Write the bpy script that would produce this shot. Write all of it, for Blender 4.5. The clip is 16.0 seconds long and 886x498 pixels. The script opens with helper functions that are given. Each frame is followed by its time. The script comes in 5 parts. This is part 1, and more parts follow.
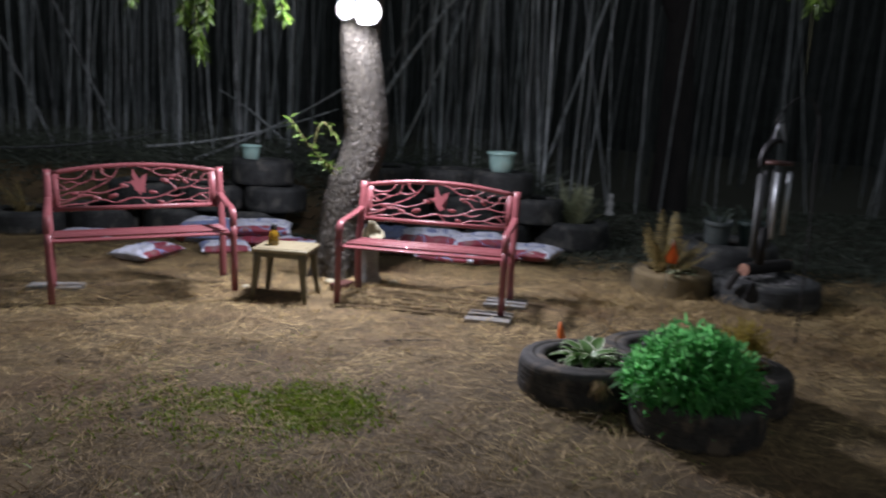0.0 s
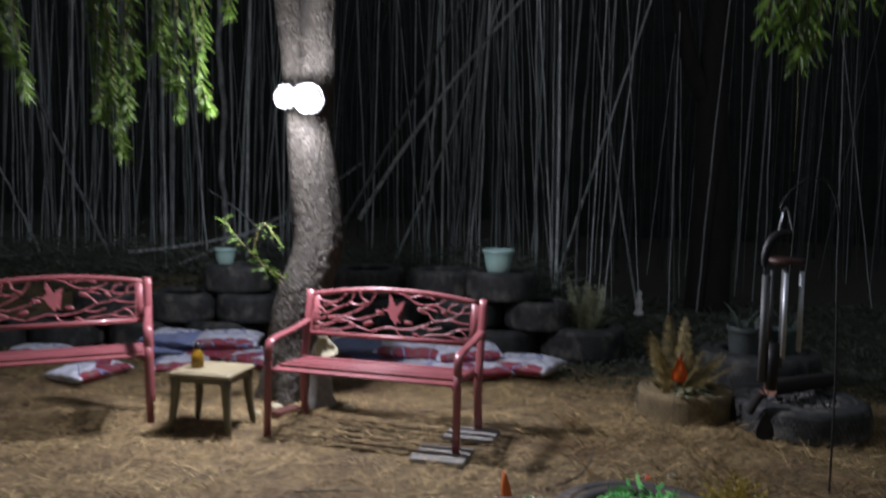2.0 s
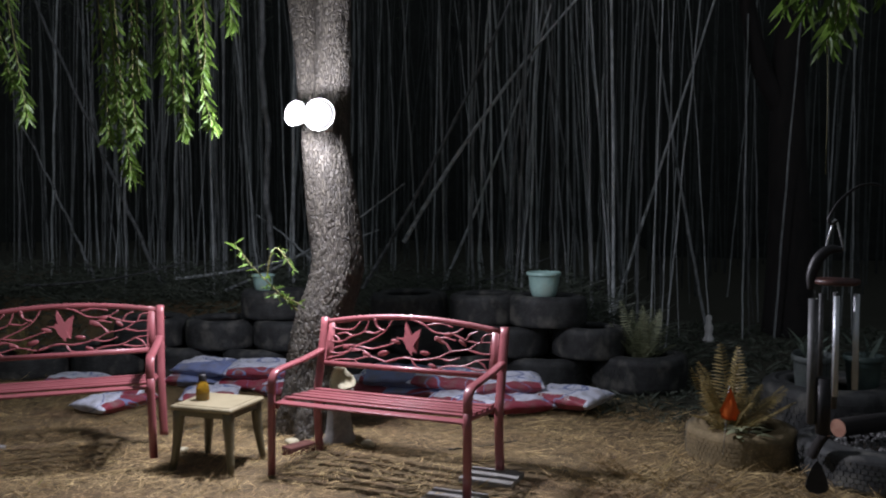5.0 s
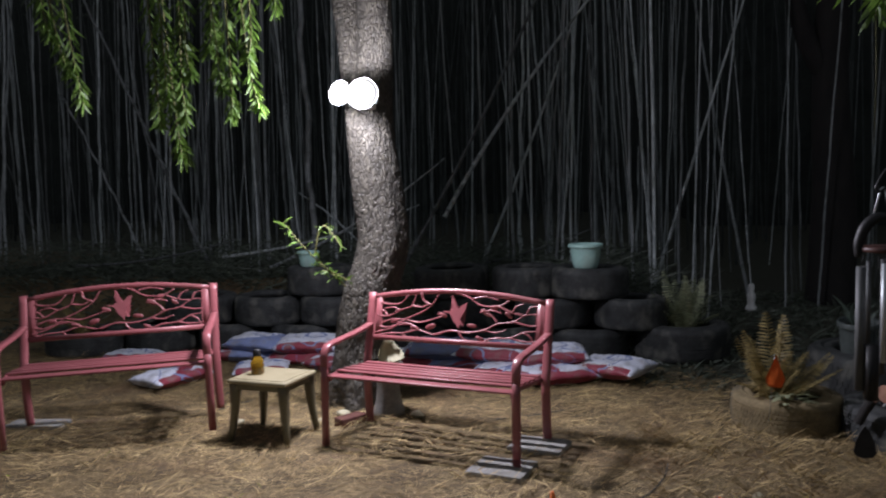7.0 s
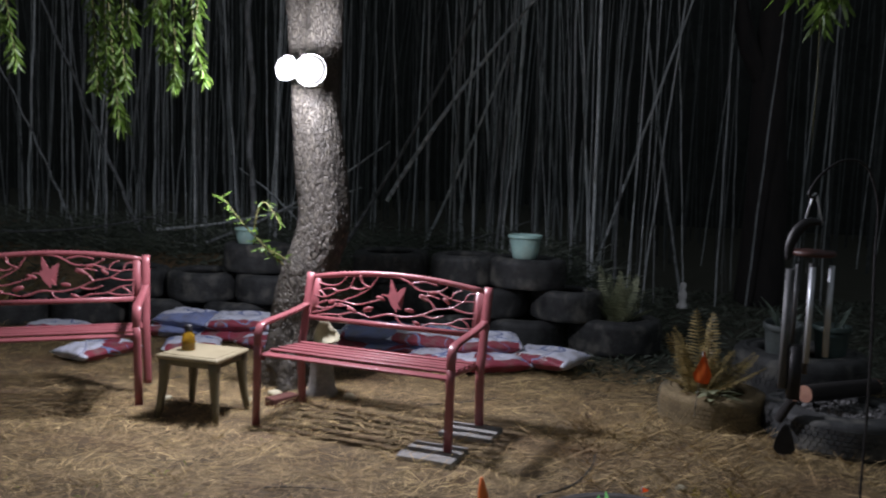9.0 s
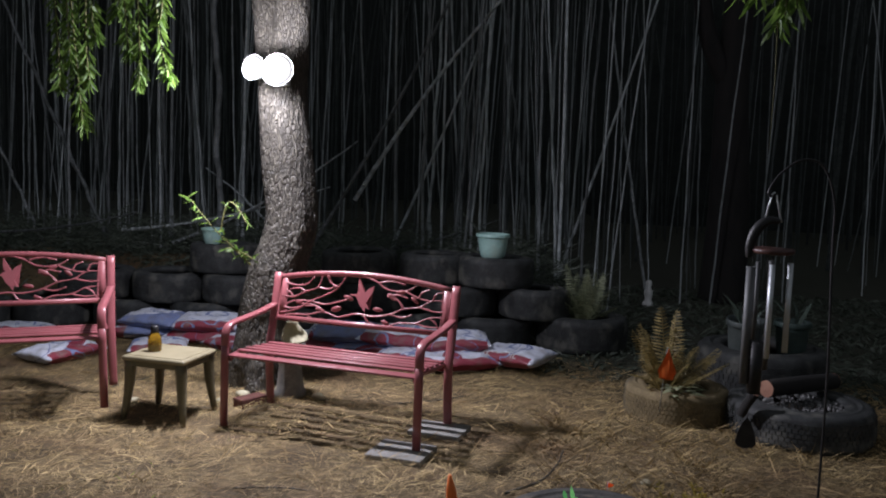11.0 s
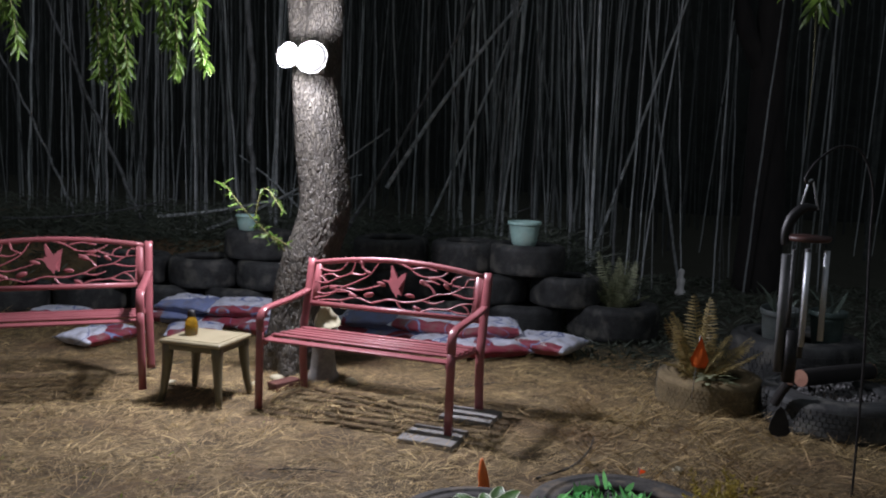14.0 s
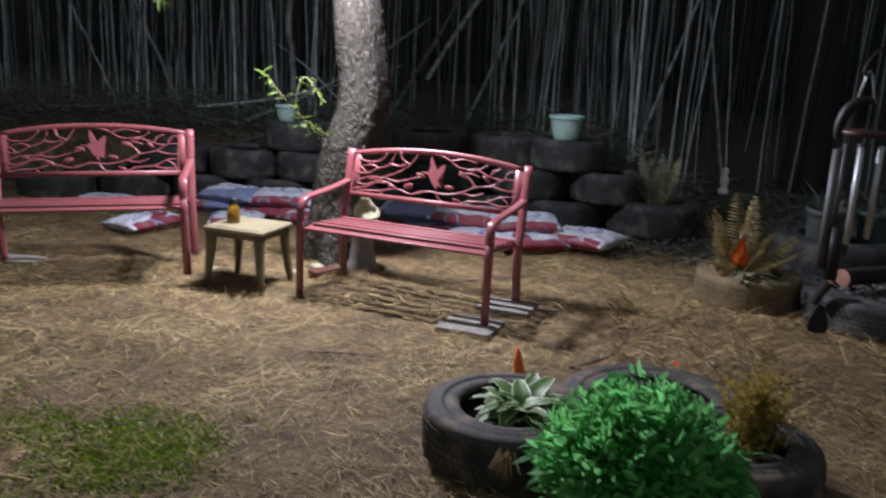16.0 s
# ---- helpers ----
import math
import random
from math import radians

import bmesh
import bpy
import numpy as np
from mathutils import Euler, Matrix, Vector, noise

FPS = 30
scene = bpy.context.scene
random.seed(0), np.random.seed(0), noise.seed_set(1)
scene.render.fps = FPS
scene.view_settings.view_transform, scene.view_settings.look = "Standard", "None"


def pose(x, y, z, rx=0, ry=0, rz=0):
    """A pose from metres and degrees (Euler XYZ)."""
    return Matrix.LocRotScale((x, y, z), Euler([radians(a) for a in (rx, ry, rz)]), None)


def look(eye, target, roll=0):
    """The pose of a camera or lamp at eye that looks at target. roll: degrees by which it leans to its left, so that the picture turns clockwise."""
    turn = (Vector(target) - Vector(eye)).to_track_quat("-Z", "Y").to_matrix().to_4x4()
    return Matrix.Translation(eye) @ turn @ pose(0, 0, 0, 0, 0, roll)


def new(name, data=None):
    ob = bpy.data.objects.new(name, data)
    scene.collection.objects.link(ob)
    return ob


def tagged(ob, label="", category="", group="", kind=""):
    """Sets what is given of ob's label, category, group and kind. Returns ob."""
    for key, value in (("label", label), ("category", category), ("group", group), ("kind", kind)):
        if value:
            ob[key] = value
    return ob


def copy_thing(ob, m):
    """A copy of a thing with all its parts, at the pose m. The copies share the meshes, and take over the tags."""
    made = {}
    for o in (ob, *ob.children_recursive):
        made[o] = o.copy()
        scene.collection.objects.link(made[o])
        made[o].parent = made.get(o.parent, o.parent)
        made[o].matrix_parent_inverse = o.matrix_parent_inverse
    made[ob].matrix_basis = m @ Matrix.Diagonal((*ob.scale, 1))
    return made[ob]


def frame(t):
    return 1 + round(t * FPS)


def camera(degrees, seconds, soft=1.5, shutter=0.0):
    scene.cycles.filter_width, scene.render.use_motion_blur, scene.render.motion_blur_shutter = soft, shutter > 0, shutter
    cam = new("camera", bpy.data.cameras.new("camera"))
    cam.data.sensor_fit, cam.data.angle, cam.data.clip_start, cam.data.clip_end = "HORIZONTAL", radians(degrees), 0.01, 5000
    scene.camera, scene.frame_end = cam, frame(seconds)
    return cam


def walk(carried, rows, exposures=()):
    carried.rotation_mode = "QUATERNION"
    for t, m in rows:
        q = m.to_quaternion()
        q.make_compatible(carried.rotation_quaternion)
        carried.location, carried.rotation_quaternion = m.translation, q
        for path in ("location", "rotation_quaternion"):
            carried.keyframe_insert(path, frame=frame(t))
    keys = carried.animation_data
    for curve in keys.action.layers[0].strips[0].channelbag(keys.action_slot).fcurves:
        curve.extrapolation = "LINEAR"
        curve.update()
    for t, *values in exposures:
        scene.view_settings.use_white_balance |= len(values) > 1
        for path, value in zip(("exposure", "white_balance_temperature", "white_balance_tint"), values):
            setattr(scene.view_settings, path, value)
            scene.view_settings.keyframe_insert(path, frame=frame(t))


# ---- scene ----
cam = camera(56.7, 16.0, soft=2.0, shutter=1.0)
PATH = [
    (0, (0.249, 0.004, 1.53), (0.162, 1.968, 1.162), 2.9),
    (0.5, (0.381, 0.251, 1.521), (0.182, 2.209, 1.162), 2.3),
    (1, (0.484, 0.512, 1.562), (0.29, 2.487, 1.315), 2.4),
    (1.5, (0.73, 0.749, 1.577), (0.461, 2.729, 1.513), 1.6),
    (2, (0.984, 1.028, 1.558), (0.702, 3.003, 1.404), 1.0),
    (2.5, (1.053, 1.297, 1.538), (0.83, 3.275, 1.337), -1.7),
    (3, (1.157, 1.467, 1.556), (0.859, 3.442, 1.447), 0.2),
    (5.5, (1.366, 1.526, 1.526), (0.834, 3.452, 1.426), -0.9),
    (6, (1.319, 1.474, 1.532), (0.775, 3.392, 1.377), -2.4),
    (6.5, (1.332, 1.442, 1.536), (0.74, 3.345, 1.363), -3.5),
    (7, (1.327, 1.424, 1.546), (0.741, 3.329, 1.383), -1.4),
    (7.5, (1.334, 1.433, 1.538), (0.791, 3.351, 1.379), -0.3),
    (8, (1.318, 1.419, 1.544), (0.799, 3.343, 1.374), 0.4),
    (8.5, (1.319, 1.418, 1.537), (0.839, 3.35, 1.351), 0.4),
    (9, (1.311, 1.437, 1.53), (0.869, 3.377, 1.336), 1.9),
    (9.5, (1.315, 1.43, 1.536), (0.95, 3.388, 1.351), 1.9),
    (12, (1.323, 1.414, 1.527), (0.942, 3.366, 1.323), 1.8),
    (12.5, (1.318, 1.415, 1.522), (0.927, 3.365, 1.311), 1.8),
    (13, (1.323, 1.419, 1.521), (0.932, 3.368, 1.299), 1.8),
    (13.5, (1.321, 1.411, 1.524), (0.919, 3.357, 1.298), 1.8),
    (14, (1.314, 1.389, 1.525), (0.876, 3.328, 1.301), 1.9),
    (14.5, (1.344, 1.392, 1.476), (0.94, 3.305, 1.052), 2.6),
    (15, (1.362, 1.407, 1.473), (0.997, 3.308, 0.97), 2.3),
    (15.5, (1.342, 1.403, 1.473), (0.905, 3.29, 0.973), 2.3),
    (16, (1.309, 1.391, 1.489), (0.801, 3.267, 1.017), 2.5),
]
EXPOSURE = [(0.0, 0.28), (0.8, 0.22), (1.3, 0.0), (14.2, 0.0), (14.6, 0.27), (16.0, 0.33)]
walk(cam, [(t, look(eye, target, roll)) for t, eye, target, roll in PATH], EXPOSURE)

# ---- world and lights ----
world = bpy.data.worlds.new("night")
scene.world = world
world.use_nodes = True
bg = world.node_tree.nodes["Background"]
bg.inputs[0].default_value = (0.68, 0.74, 0.84, 1)
bg.inputs[1].default_value = 0.16


def point_light(name, at, watts, size, color):
    data = bpy.data.lights.new(name, "POINT")
    data.energy, data.shadow_soft_size, data.color = watts, size, color
    new(name, data).location = at


# the two heads of the flood light on the tree, just in front of their lenses
LAMP = Vector((-0.735, 6.33, 2.112))


def flood(name, at, watts, size, color, way):
    data = bpy.data.lights.new(name, "SPOT")
    data.energy, data.shadow_soft_size, data.color = watts, size, color
    data.spot_size, data.spot_blend = radians(180), 0.4
    new(name, data).matrix_basis = look(at, Vector(at) + Vector(way))


WARM = (0.97, 0.965, 1.13)
# each head throws most of its light down and into the yard, and some to all sides
for off, watts, size in ((Vector((0.05, -0.25, -0.02)), 245, 0.05), (Vector((-0.12, -0.24, -0.01)), 105, 0.04)):
    flood("flood_light_beam", LAMP + off, watts * 0.71, size, WARM, (0.12, -0.78, -0.6))
    point_light("flood_light_spill", LAMP + off, watts * 0.31, size, WARM)

# ---- materials ----


def material(name, c1, c2, scale=8.0, rough=0.7, metal=0.0, bump=0.3, fine=6.0, stretch=(1, 1, 1), per_piece=0.0, dirt=None, dirt_amount=0.35, emit=None, coat=0.0):
    m = bpy.data.materials.new(name)
    m.use_nodes = True
    n, l = m.node_tree.nodes, m.node_tree.links
    b = n["Principled BSDF"]
    tc = n.new("ShaderNodeTexCoord")
    mp = n.new("ShaderNodeMapping")
    mp.inputs["Scale"].default_value = stretch
    l.new(tc.outputs["Object"], mp.inputs[0])
    big = n.new("ShaderNodeTexNoise")
    big.inputs["Scale"].default_value, big.inputs["Detail"].default_value = scale, 4
    small = n.new("ShaderNodeTexNoise")
    small.inputs["Scale"].default_value, small.inputs["Detail"].default_value = scale * fine, 5
    l.new(mp.outputs[0], big.inputs["Vector"])
    l.new(mp.outputs[0], small.inputs["Vector"])
    add = n.new("ShaderNodeMath")
    add.operation = "MULTIPLY_ADD"
    add.inputs[1].default_value = 0.45
    l.new(small.outputs[0], add.inputs[0])
    half = n.new("ShaderNodeMath")
    half.operation = "MULTIPLY"
    half.inputs[1].default_value = 0.55
    l.new(big.outputs[0], half.inputs[0])
    l.new(half.outputs[0], add.inputs[2])
    ramp = n.new("ShaderNodeValToRGB")
    ramp.color_ramp.elements[0].position, ramp.color_ramp.elements[1].position = 0.36, 0.64
    ramp.color_ramp.elements[0].color, ramp.color_ramp.elements[1].color = (*c1, 1), (*c2, 1)
    l.new(add.outputs[0], ramp.inputs[0])
    col = ramp.outputs[0]
    if dirt:
        spot = n.new("ShaderNodeTexNoise")
        spot.inputs["Scale"].default_value, spot.inputs["Detail"].default_value = scale * 0.6, 6
        l.new(tc.outputs["Object"], spot.inputs["Vector"])
        r2 = n.new("ShaderNodeValToRGB")
        r2.color_ramp.elements[0].position, r2.color_ramp.elements[1].position = 0.52, 0.68
        r2.color_ramp.elements[1].color = (dirt_amount * 2, dirt_amount * 2, dirt_amount * 2, 1)
        l.new(spot.outputs[0], r2.inputs[0])
        mix = n.new("ShaderNodeMixRGB")
        mix.inputs[2].default_value = (*dirt, 1)
        l.new(r2.outputs[0], mix.inputs[0])
        l.new(col, mix.inputs[1])
        col = mix.outputs[0]
    if per_piece:
        info = n.new("ShaderNodeObjectInfo")
        geo = n.new("ShaderNodeNewGeometry")
        s = n.new("ShaderNodeMath")
        s.operation = "ADD"
        l.new(info.outputs["Random"], s.inputs[0])
        l.new(geo.outputs["Random Per Island"], s.inputs[1])
        fr = n.new("ShaderNodeMath")
        fr.operation = "FRACT"
        l.new(s.outputs[0], fr.inputs[0])
        mr = n.new("ShaderNodeMapRange")
        mr.inputs["To Min"].default_value, mr.inputs["To Max"].default_value = 1 - per_piece, 1 + per_piece
        l.new(fr.outputs[0], mr.inputs[0])
        hsv = n.new("ShaderNodeHueSaturation")
        l.new(mr.outputs[0], hsv.inputs["Value"])
        l.new(col, hsv.inputs["Color"])
        col = hsv.outputs[0]
    l.new(col, b.inputs["Base Color"])
    rr = n.new("ShaderNodeMapRange")
    rr.inputs["To Min"].default_value, rr.inputs["To Max"].default_value = max(0.05, rough - 0.12), min(1, rough + 0.12)
    l.new(small.outputs[0], rr.inputs[0])
    l.new(rr.outputs[0], b.inputs["Roughness"])
    b.inputs["Metallic"].default_value = metal
    b.inputs["Coat Weight"].default_value = coat
    if bump:
        bp = n.new("ShaderNodeBump")
        bp.inputs["Strength"].default_value, bp.inputs["Distance"].default_value = bump, 0.01
        l.new(add.outputs[0], bp.inputs["Height"])
        l.new(bp.outputs[0], b.inputs["Normal"])
    return m


def glow(name, radius):
    """A reflector lamp's lens: emission fades from middle to rim to imitate soft glare."""
    m = bpy.data.materials.new(name)
    m.use_nodes = True
    n, l = m.node_tree.nodes, m.node_tree.links
    b = n["Principled BSDF"]
    tc = n.new("ShaderNodeTexCoord")
    flat = n.new("ShaderNodeVectorMath")
    flat.operation = "MULTIPLY"
    flat.inputs[1].default_value = (1 / radius, 1 / radius, 0)
    l.new(tc.outputs["Object"], flat.inputs[0])
    far = n.new("ShaderNodeVectorMath")
    far.operation = "LENGTH"
    l.new(flat.outputs[0], far.inputs[0])
    ramp = n.new("ShaderNodeMapRange")
    ramp.interpolation_type = "SMOOTHERSTEP"
    ramp.inputs["From Min"].default_value, ramp.inputs["From Max"].default_value = 0.1, 1.0
    ramp.inputs["To Min"].default_value, ramp.inputs["To Max"].default_value = 12.0, 0.12
    l.new(far.outputs["Value"], ramp.inputs[0])
    b.inputs["Base Color"].default_value = (0.02, 0.02, 0.02, 1)
    b.inputs["Specular IOR Level"].default_value = 0.1
    b.inputs["Emission Color"].default_value = (1.0, 0.95, 0.93, 1)
    l.new(ramp.outputs[0], b.inputs["Emission Strength"])
    return m


def leaf_material(name, c1, c2, per_piece=0.35, edge=None, through_light=0.35, rough=0.5):
    """Foliage: light passes through in part. edge: the colour of a pale leaf margin, by the leaf's own u coordinate."""
    m = material(name, c1, c2, scale=14, rough=rough, bump=0.15, per_piece=per_piece)
    n, l = m.node_tree.nodes, m.node_tree.links
    b, out = n["Principled BSDF"], n["Material Output"]
    src = b.inputs["Base Color"].links[0].from_socket
    if edge:
        uv = n.new("ShaderNodeUVMap")
        sep = n.new("ShaderNodeSeparateXYZ")
        l.new(uv.outputs[0], sep.inputs[0])
        wob = n.new("ShaderNodeTexNoise")
        wob.inputs["Scale"].default_value = 40
        tc = n.new("ShaderNodeTexCoord")
        l.new(tc.outputs["Object"], wob.inputs["Vector"])
        d = n.new("ShaderNodeMath")
        d.operation = "MULTIPLY_ADD"
        d.inputs[1].default_value = 0.35
        l.new(wob.outputs[0], d.inputs[0])
        l.new(sep.outputs[0], d.inputs[2])
        rp = n.new("ShaderNodeValToRGB")
        rp.color_ramp.elements[0].position, rp.color_ramp.elements[1].position = 0.95, 1.0
        l.new(d.outputs[0], rp.inputs[0])
        mix = n.new("ShaderNodeMixRGB")
        mix.inputs[2].default_value = (*edge, 1)
        l.new(rp.outputs[0], mix.inputs[0])
        l.new(src, mix.inputs[1])
        l.new(mix.outputs[0], b.inputs["Base Color"])
        src = mix.outputs[0]
    tr = n.new("ShaderNodeBsdfTranslucent")
    l.new(src, tr.inputs[0])
    ms = n.new("ShaderNodeMixShader")
    ms.inputs[0].default_value = through_light
    l.new(b.outputs[0], ms.inputs[1])
    l.new(tr.outputs[0], ms.inputs[2])
    l.new(ms.outputs[0], out.inputs[0])
    return m


def ground_material():
    m = material("dry_earth", (0.05, 0.033, 0.016), (0.185, 0.130, 0.062), scale=3.6, rough=0.95, bump=1.0, fine=26, dirt=(0.12, 0.075, 0.038), dirt_amount=0.4)
    n, l = m.node_tree.nodes, m.node_tree.links
    b = n["Principled BSDF"]
    src = b.inputs["Base Color"].links[0].from_socket
    geo = n.new("ShaderNodeNewGeometry")
    sep = n.new("ShaderNodeSeparateXYZ")
    l.new(geo.outputs["Position"], sep.inputs[0])
    wob = n.new("ShaderNodeTexNoise")
    wob.inputs["Scale"].default_value, wob.inputs["Detail"].default_value = 1.4, 6
    l.new(geo.outputs["Position"], wob.inputs["Vector"])
    # leaf litter and moss take over from the straw behind the tyre wall and to the east
    s = n.new("ShaderNodeMath")
    s.operation = "MULTIPLY_ADD"
    s.inputs[1].default_value = 2.6
    l.new(wob.outputs[0], s.inputs[0])
    l.new(sep.outputs[1], s.inputs[2])
    east = n.new("ShaderNodeMath")
    east.operation = "MULTIPLY_ADD"
    east.inputs[1].default_value = 0.45
    l.new(sep.outputs[0], east.inputs[0])
    l.new(s.outputs[0], east.inputs[2])
    mr = n.new("ShaderNodeMapRange")
    mr.inputs["From Min"].default_value, mr.inputs["From Max"].default_value = 9.2, 10.2
    l.new(east.outputs[0], mr.inputs[0])
    mix = n.new("ShaderNodeMixRGB")
    l.new(mr.outputs[0], mix.inputs[0])
    l.new(src, mix.inputs[1])
    litter = n.new("ShaderNodeValToRGB")
    litter.color_ramp.elements[0].color, litter.color_ramp.elements[1].color = (0.018, 0.02, 0.012, 1), (0.06, 0.06, 0.038, 1)
    fine = n.new("ShaderNodeTexNoise")
    fine.inputs["Scale"].default_value, fine.inputs["Detail"].default_value = 22, 6
    l.new(geo.outputs["Position"], fine.inputs["Vector"])
    l.new(fine.outputs[0], litter.inputs[0])
    l.new(litter.outputs[0], mix.inputs[2])
    l.new(mix.outputs[0], b.inputs["Base Color"])
    return m


M_GROUND = ground_material()
M_STRAW = material("straw", (0.20, 0.130, 0.053), (0.53, 0.395, 0.19), scale=1.6, rough=0.8, bump=0.1, fine=5, per_piece=0.7, dirt=(0.19, 0.112, 0.058), dirt_amount=0.4)
M_GRASS = leaf_material("grass", (0.14, 0.23, 0.014), (0.28, 0.39, 0.034))
M_PAINT = material("coral_red_paint", (0.22, 0.062, 0.068), (0.30, 0.09, 0.098), scale=7, rough=0.36, bump=0.1, fine=20, dirt=(0.19, 0.07, 0.07), dirt_amount=0.3, coat=0.25)
M_BLACK = material("black_metal", (0.012, 0.012, 0.013), (0.03, 0.028, 0.028), scale=20, rough=0.5, metal=0.3, bump=0.1)
M_ALU = material("brushed_aluminium", (0.58, 0.61, 0.64), (0.76, 0.79, 0.81), scale=10, rough=0.5, metal=0.55, bump=0.05, stretch=(4, 4, 0.5))
M_TUBE = material("grey_tube", (0.10, 0.10, 0.10), (0.16, 0.165, 0.165), scale=10, rough=0.6, metal=0.35, bump=0.08, stretch=(4, 4, 0.5))
M_DARKWOOD = material("dark_red_wood", (0.045, 0.018, 0.015), (0.09, 0.035, 0.027), scale=12, rough=0.45, bump=0.2, stretch=(1, 6, 6))
M_TYRE = material("old_rubber", (0.015, 0.0155, 0.0155), (0.05, 0.053, 0.052), scale=13, rough=0.74, bump=0.4, fine=7, dirt=(0.125, 0.122, 0.105), dirt_amount=0.4)
M_TYRE_TAN = material("muddy_rubber", (0.10, 0.074, 0.036), (0.22, 0.165, 0.085), scale=7, rough=0.9, bump=0.4, fine=9, dirt=(0.05, 0.043, 0.03), dirt_amount=0.4)
M_TYRE_DUST = material("dusty_rubber", (0.022, 0.021, 0.019), (0.075, 0.068, 0.058), scale=12, rough=0.8, bump=0.5, fine=8, dirt=(0.20, 0.155, 0.105), dirt_amount=0.42)
# soil of pots and planters, darkened so the tyres look hollow and shaded
M_SOIL = material("dark_soil", (0.012, 0.009, 0.006), (0.045, 0.032, 0.02), scale=18, rough=0.95, bump=1.0)
M_GRAVEL = material("grey_gravel", (0.06, 0.06, 0.06), (0.24, 0.235, 0.23), scale=20, rough=0.85, bump=0.3, per_piece=0.5)


def bark_material():
    """Narrow upright plates with dark furrows between them, a little shiny where worn."""
    m = material("willow_bark", (0.042, 0.036, 0.027), (0.125, 0.110, 0.084), scale=24, rough=0.62, bump=0.0, fine=5, stretch=(1, 1, 0.4), dirt=(0.045, 0.042, 0.034), dirt_amount=0.35)
    n, l = m.node_tree.nodes, m.node_tree.links
    b = n["Principled BSDF"]
    src = b.inputs["Base Color"].links[0].from_socket
    tc = n.new("ShaderNodeTexCoord")
    wob = n.new("ShaderNodeTexNoise")
    wob.inputs["Scale"].default_value, wob.inputs["Detail"].default_value = 16, 3
    l.new(tc.outputs["Object"], wob.inputs["Vector"])
    off = n.new("ShaderNodeVectorMath")
    off.operation = "MULTIPLY_ADD"
    off.inputs[1].default_value = (0.03, 0.03, 0.06)
    l.new(wob.outputs["Color"], off.inputs[0])
    l.new(tc.outputs["Object"], off.inputs[2])
    mp = n.new("ShaderNodeMapping")
    mp.inputs["Scale"].default_value = (1, 1, 0.3)
    l.new(off.outputs[0], mp.inputs[0])
    cell = n.new("ShaderNodeTexVoronoi")
    cell.feature = "DISTANCE_TO_EDGE"
    cell.inputs["Scale"].default_value = 66
    l.new(mp.outputs[0], cell.inputs["Vector"])
    mr = n.new("ShaderNodeMapRange")
    mr.interpolation_type = "SMOOTHSTEP"
    mr.inputs["From Max"].default_value = 0.22
    l.new(cell.outputs["Distance"], mr.inputs[0])
    mix = n.new("ShaderNodeMixRGB")
    mix.inputs[1].default_value = (0.045, 0.038, 0.030, 1)
    l.new(mr.outputs[0], mix.inputs[0])
    l.new(src, mix.inputs[2])
    l.new(mix.outputs[0], b.inputs["Base Color"])
    add = n.new("ShaderNodeMath")
    add.operation = "MULTIPLY_ADD"
    add.inputs[1].default_value = 0.5
    l.new(wob.outputs[0], add.inputs[0])
    l.new(mr.outputs[0], add.inputs[2])
    bp = n.new("ShaderNodeBump")
    bp.inputs["Strength"].default_value, bp.inputs["Distance"].default_value = 0.9, 0.010
    l.new(add.outputs[0], bp.inputs["Height"])
    l.new(bp.outputs[0], b.inputs["Normal"])
    return m


M_BARK = bark_material()
M_TWIG = material("green_twig", (0.10, 0.10, 0.035), (0.18, 0.17, 0.06), scale=20, rough=0.7, bump=0.2)
M_WILLOW = leaf_material("willow_leaf", (0.075, 0.15, 0.022), (0.16, 0.25, 0.05), through_light=0.45)
M_BUSH = leaf_material("bright_bush_leaf", (0.10, 0.42, 0.12), (0.26, 0.64, 0.21), per_piece=0.3, through_light=0.72, rough=0.65)
M_HOSTA = leaf_material("variegated_leaf", (0.07, 0.16, 0.035), (0.13, 0.25, 0.06), per_piece=0.25, edge=(0.80, 0.84, 0.62), through_light=0.2)
M_FERN = leaf_material("olive_fern_leaf", (0.19, 0.150, 0.055), (0.38, 0.29, 0.12), per_piece=0.35, through_light=0.45)
M_FERN_PALE = leaf_material("pale_green_fern_leaf", (0.22, 0.25, 0.14), (0.44, 0.46, 0.30), per_piece=0.4, through_light=0.35)
M_LITTER = leaf_material("dull_litter_leaf", (0.055, 0.072, 0.052), (0.15, 0.17, 0.128), per_piece=0.4)
M_YELLOW = leaf_material("yellow_brown_leaf", (0.26, 0.195, 0.04), (0.52, 0.41, 0.10), per_piece=0.4, through_light=0.5)
M_GREYLEAF = leaf_material("grey_green_leaf", (0.07, 0.10, 0.08), (0.14, 0.18, 0.145), per_piece=0.25, through_light=0.15)
M_BAMBOO = material("old_bamboo", (0.18, 0.197, 0.197), (0.45, 0.48, 0.48), scale=4, rough=0.55, bump=0.1, fine=8, stretch=(1, 1, 0.4), per_piece=0.75, dirt=(0.10, 0.11, 0.09), dirt_amount=0.4)
# bamboo again for the far stand, with night darkness put into the colour
M_BAMBOO_SHADED = material("night_dark_bamboo", (0.03, 0.036, 0.034), (0.09, 0.10, 0.095), scale=4, rough=0.7, bump=0.1, per_piece=0.5)
M_CONCRETE = material("weathered_concrete", (0.17, 0.162, 0.15), (0.30, 0.287, 0.265), scale=10, rough=0.9, bump=0.5, dirt=(0.16, 0.15, 0.13), dirt_amount=0.3)
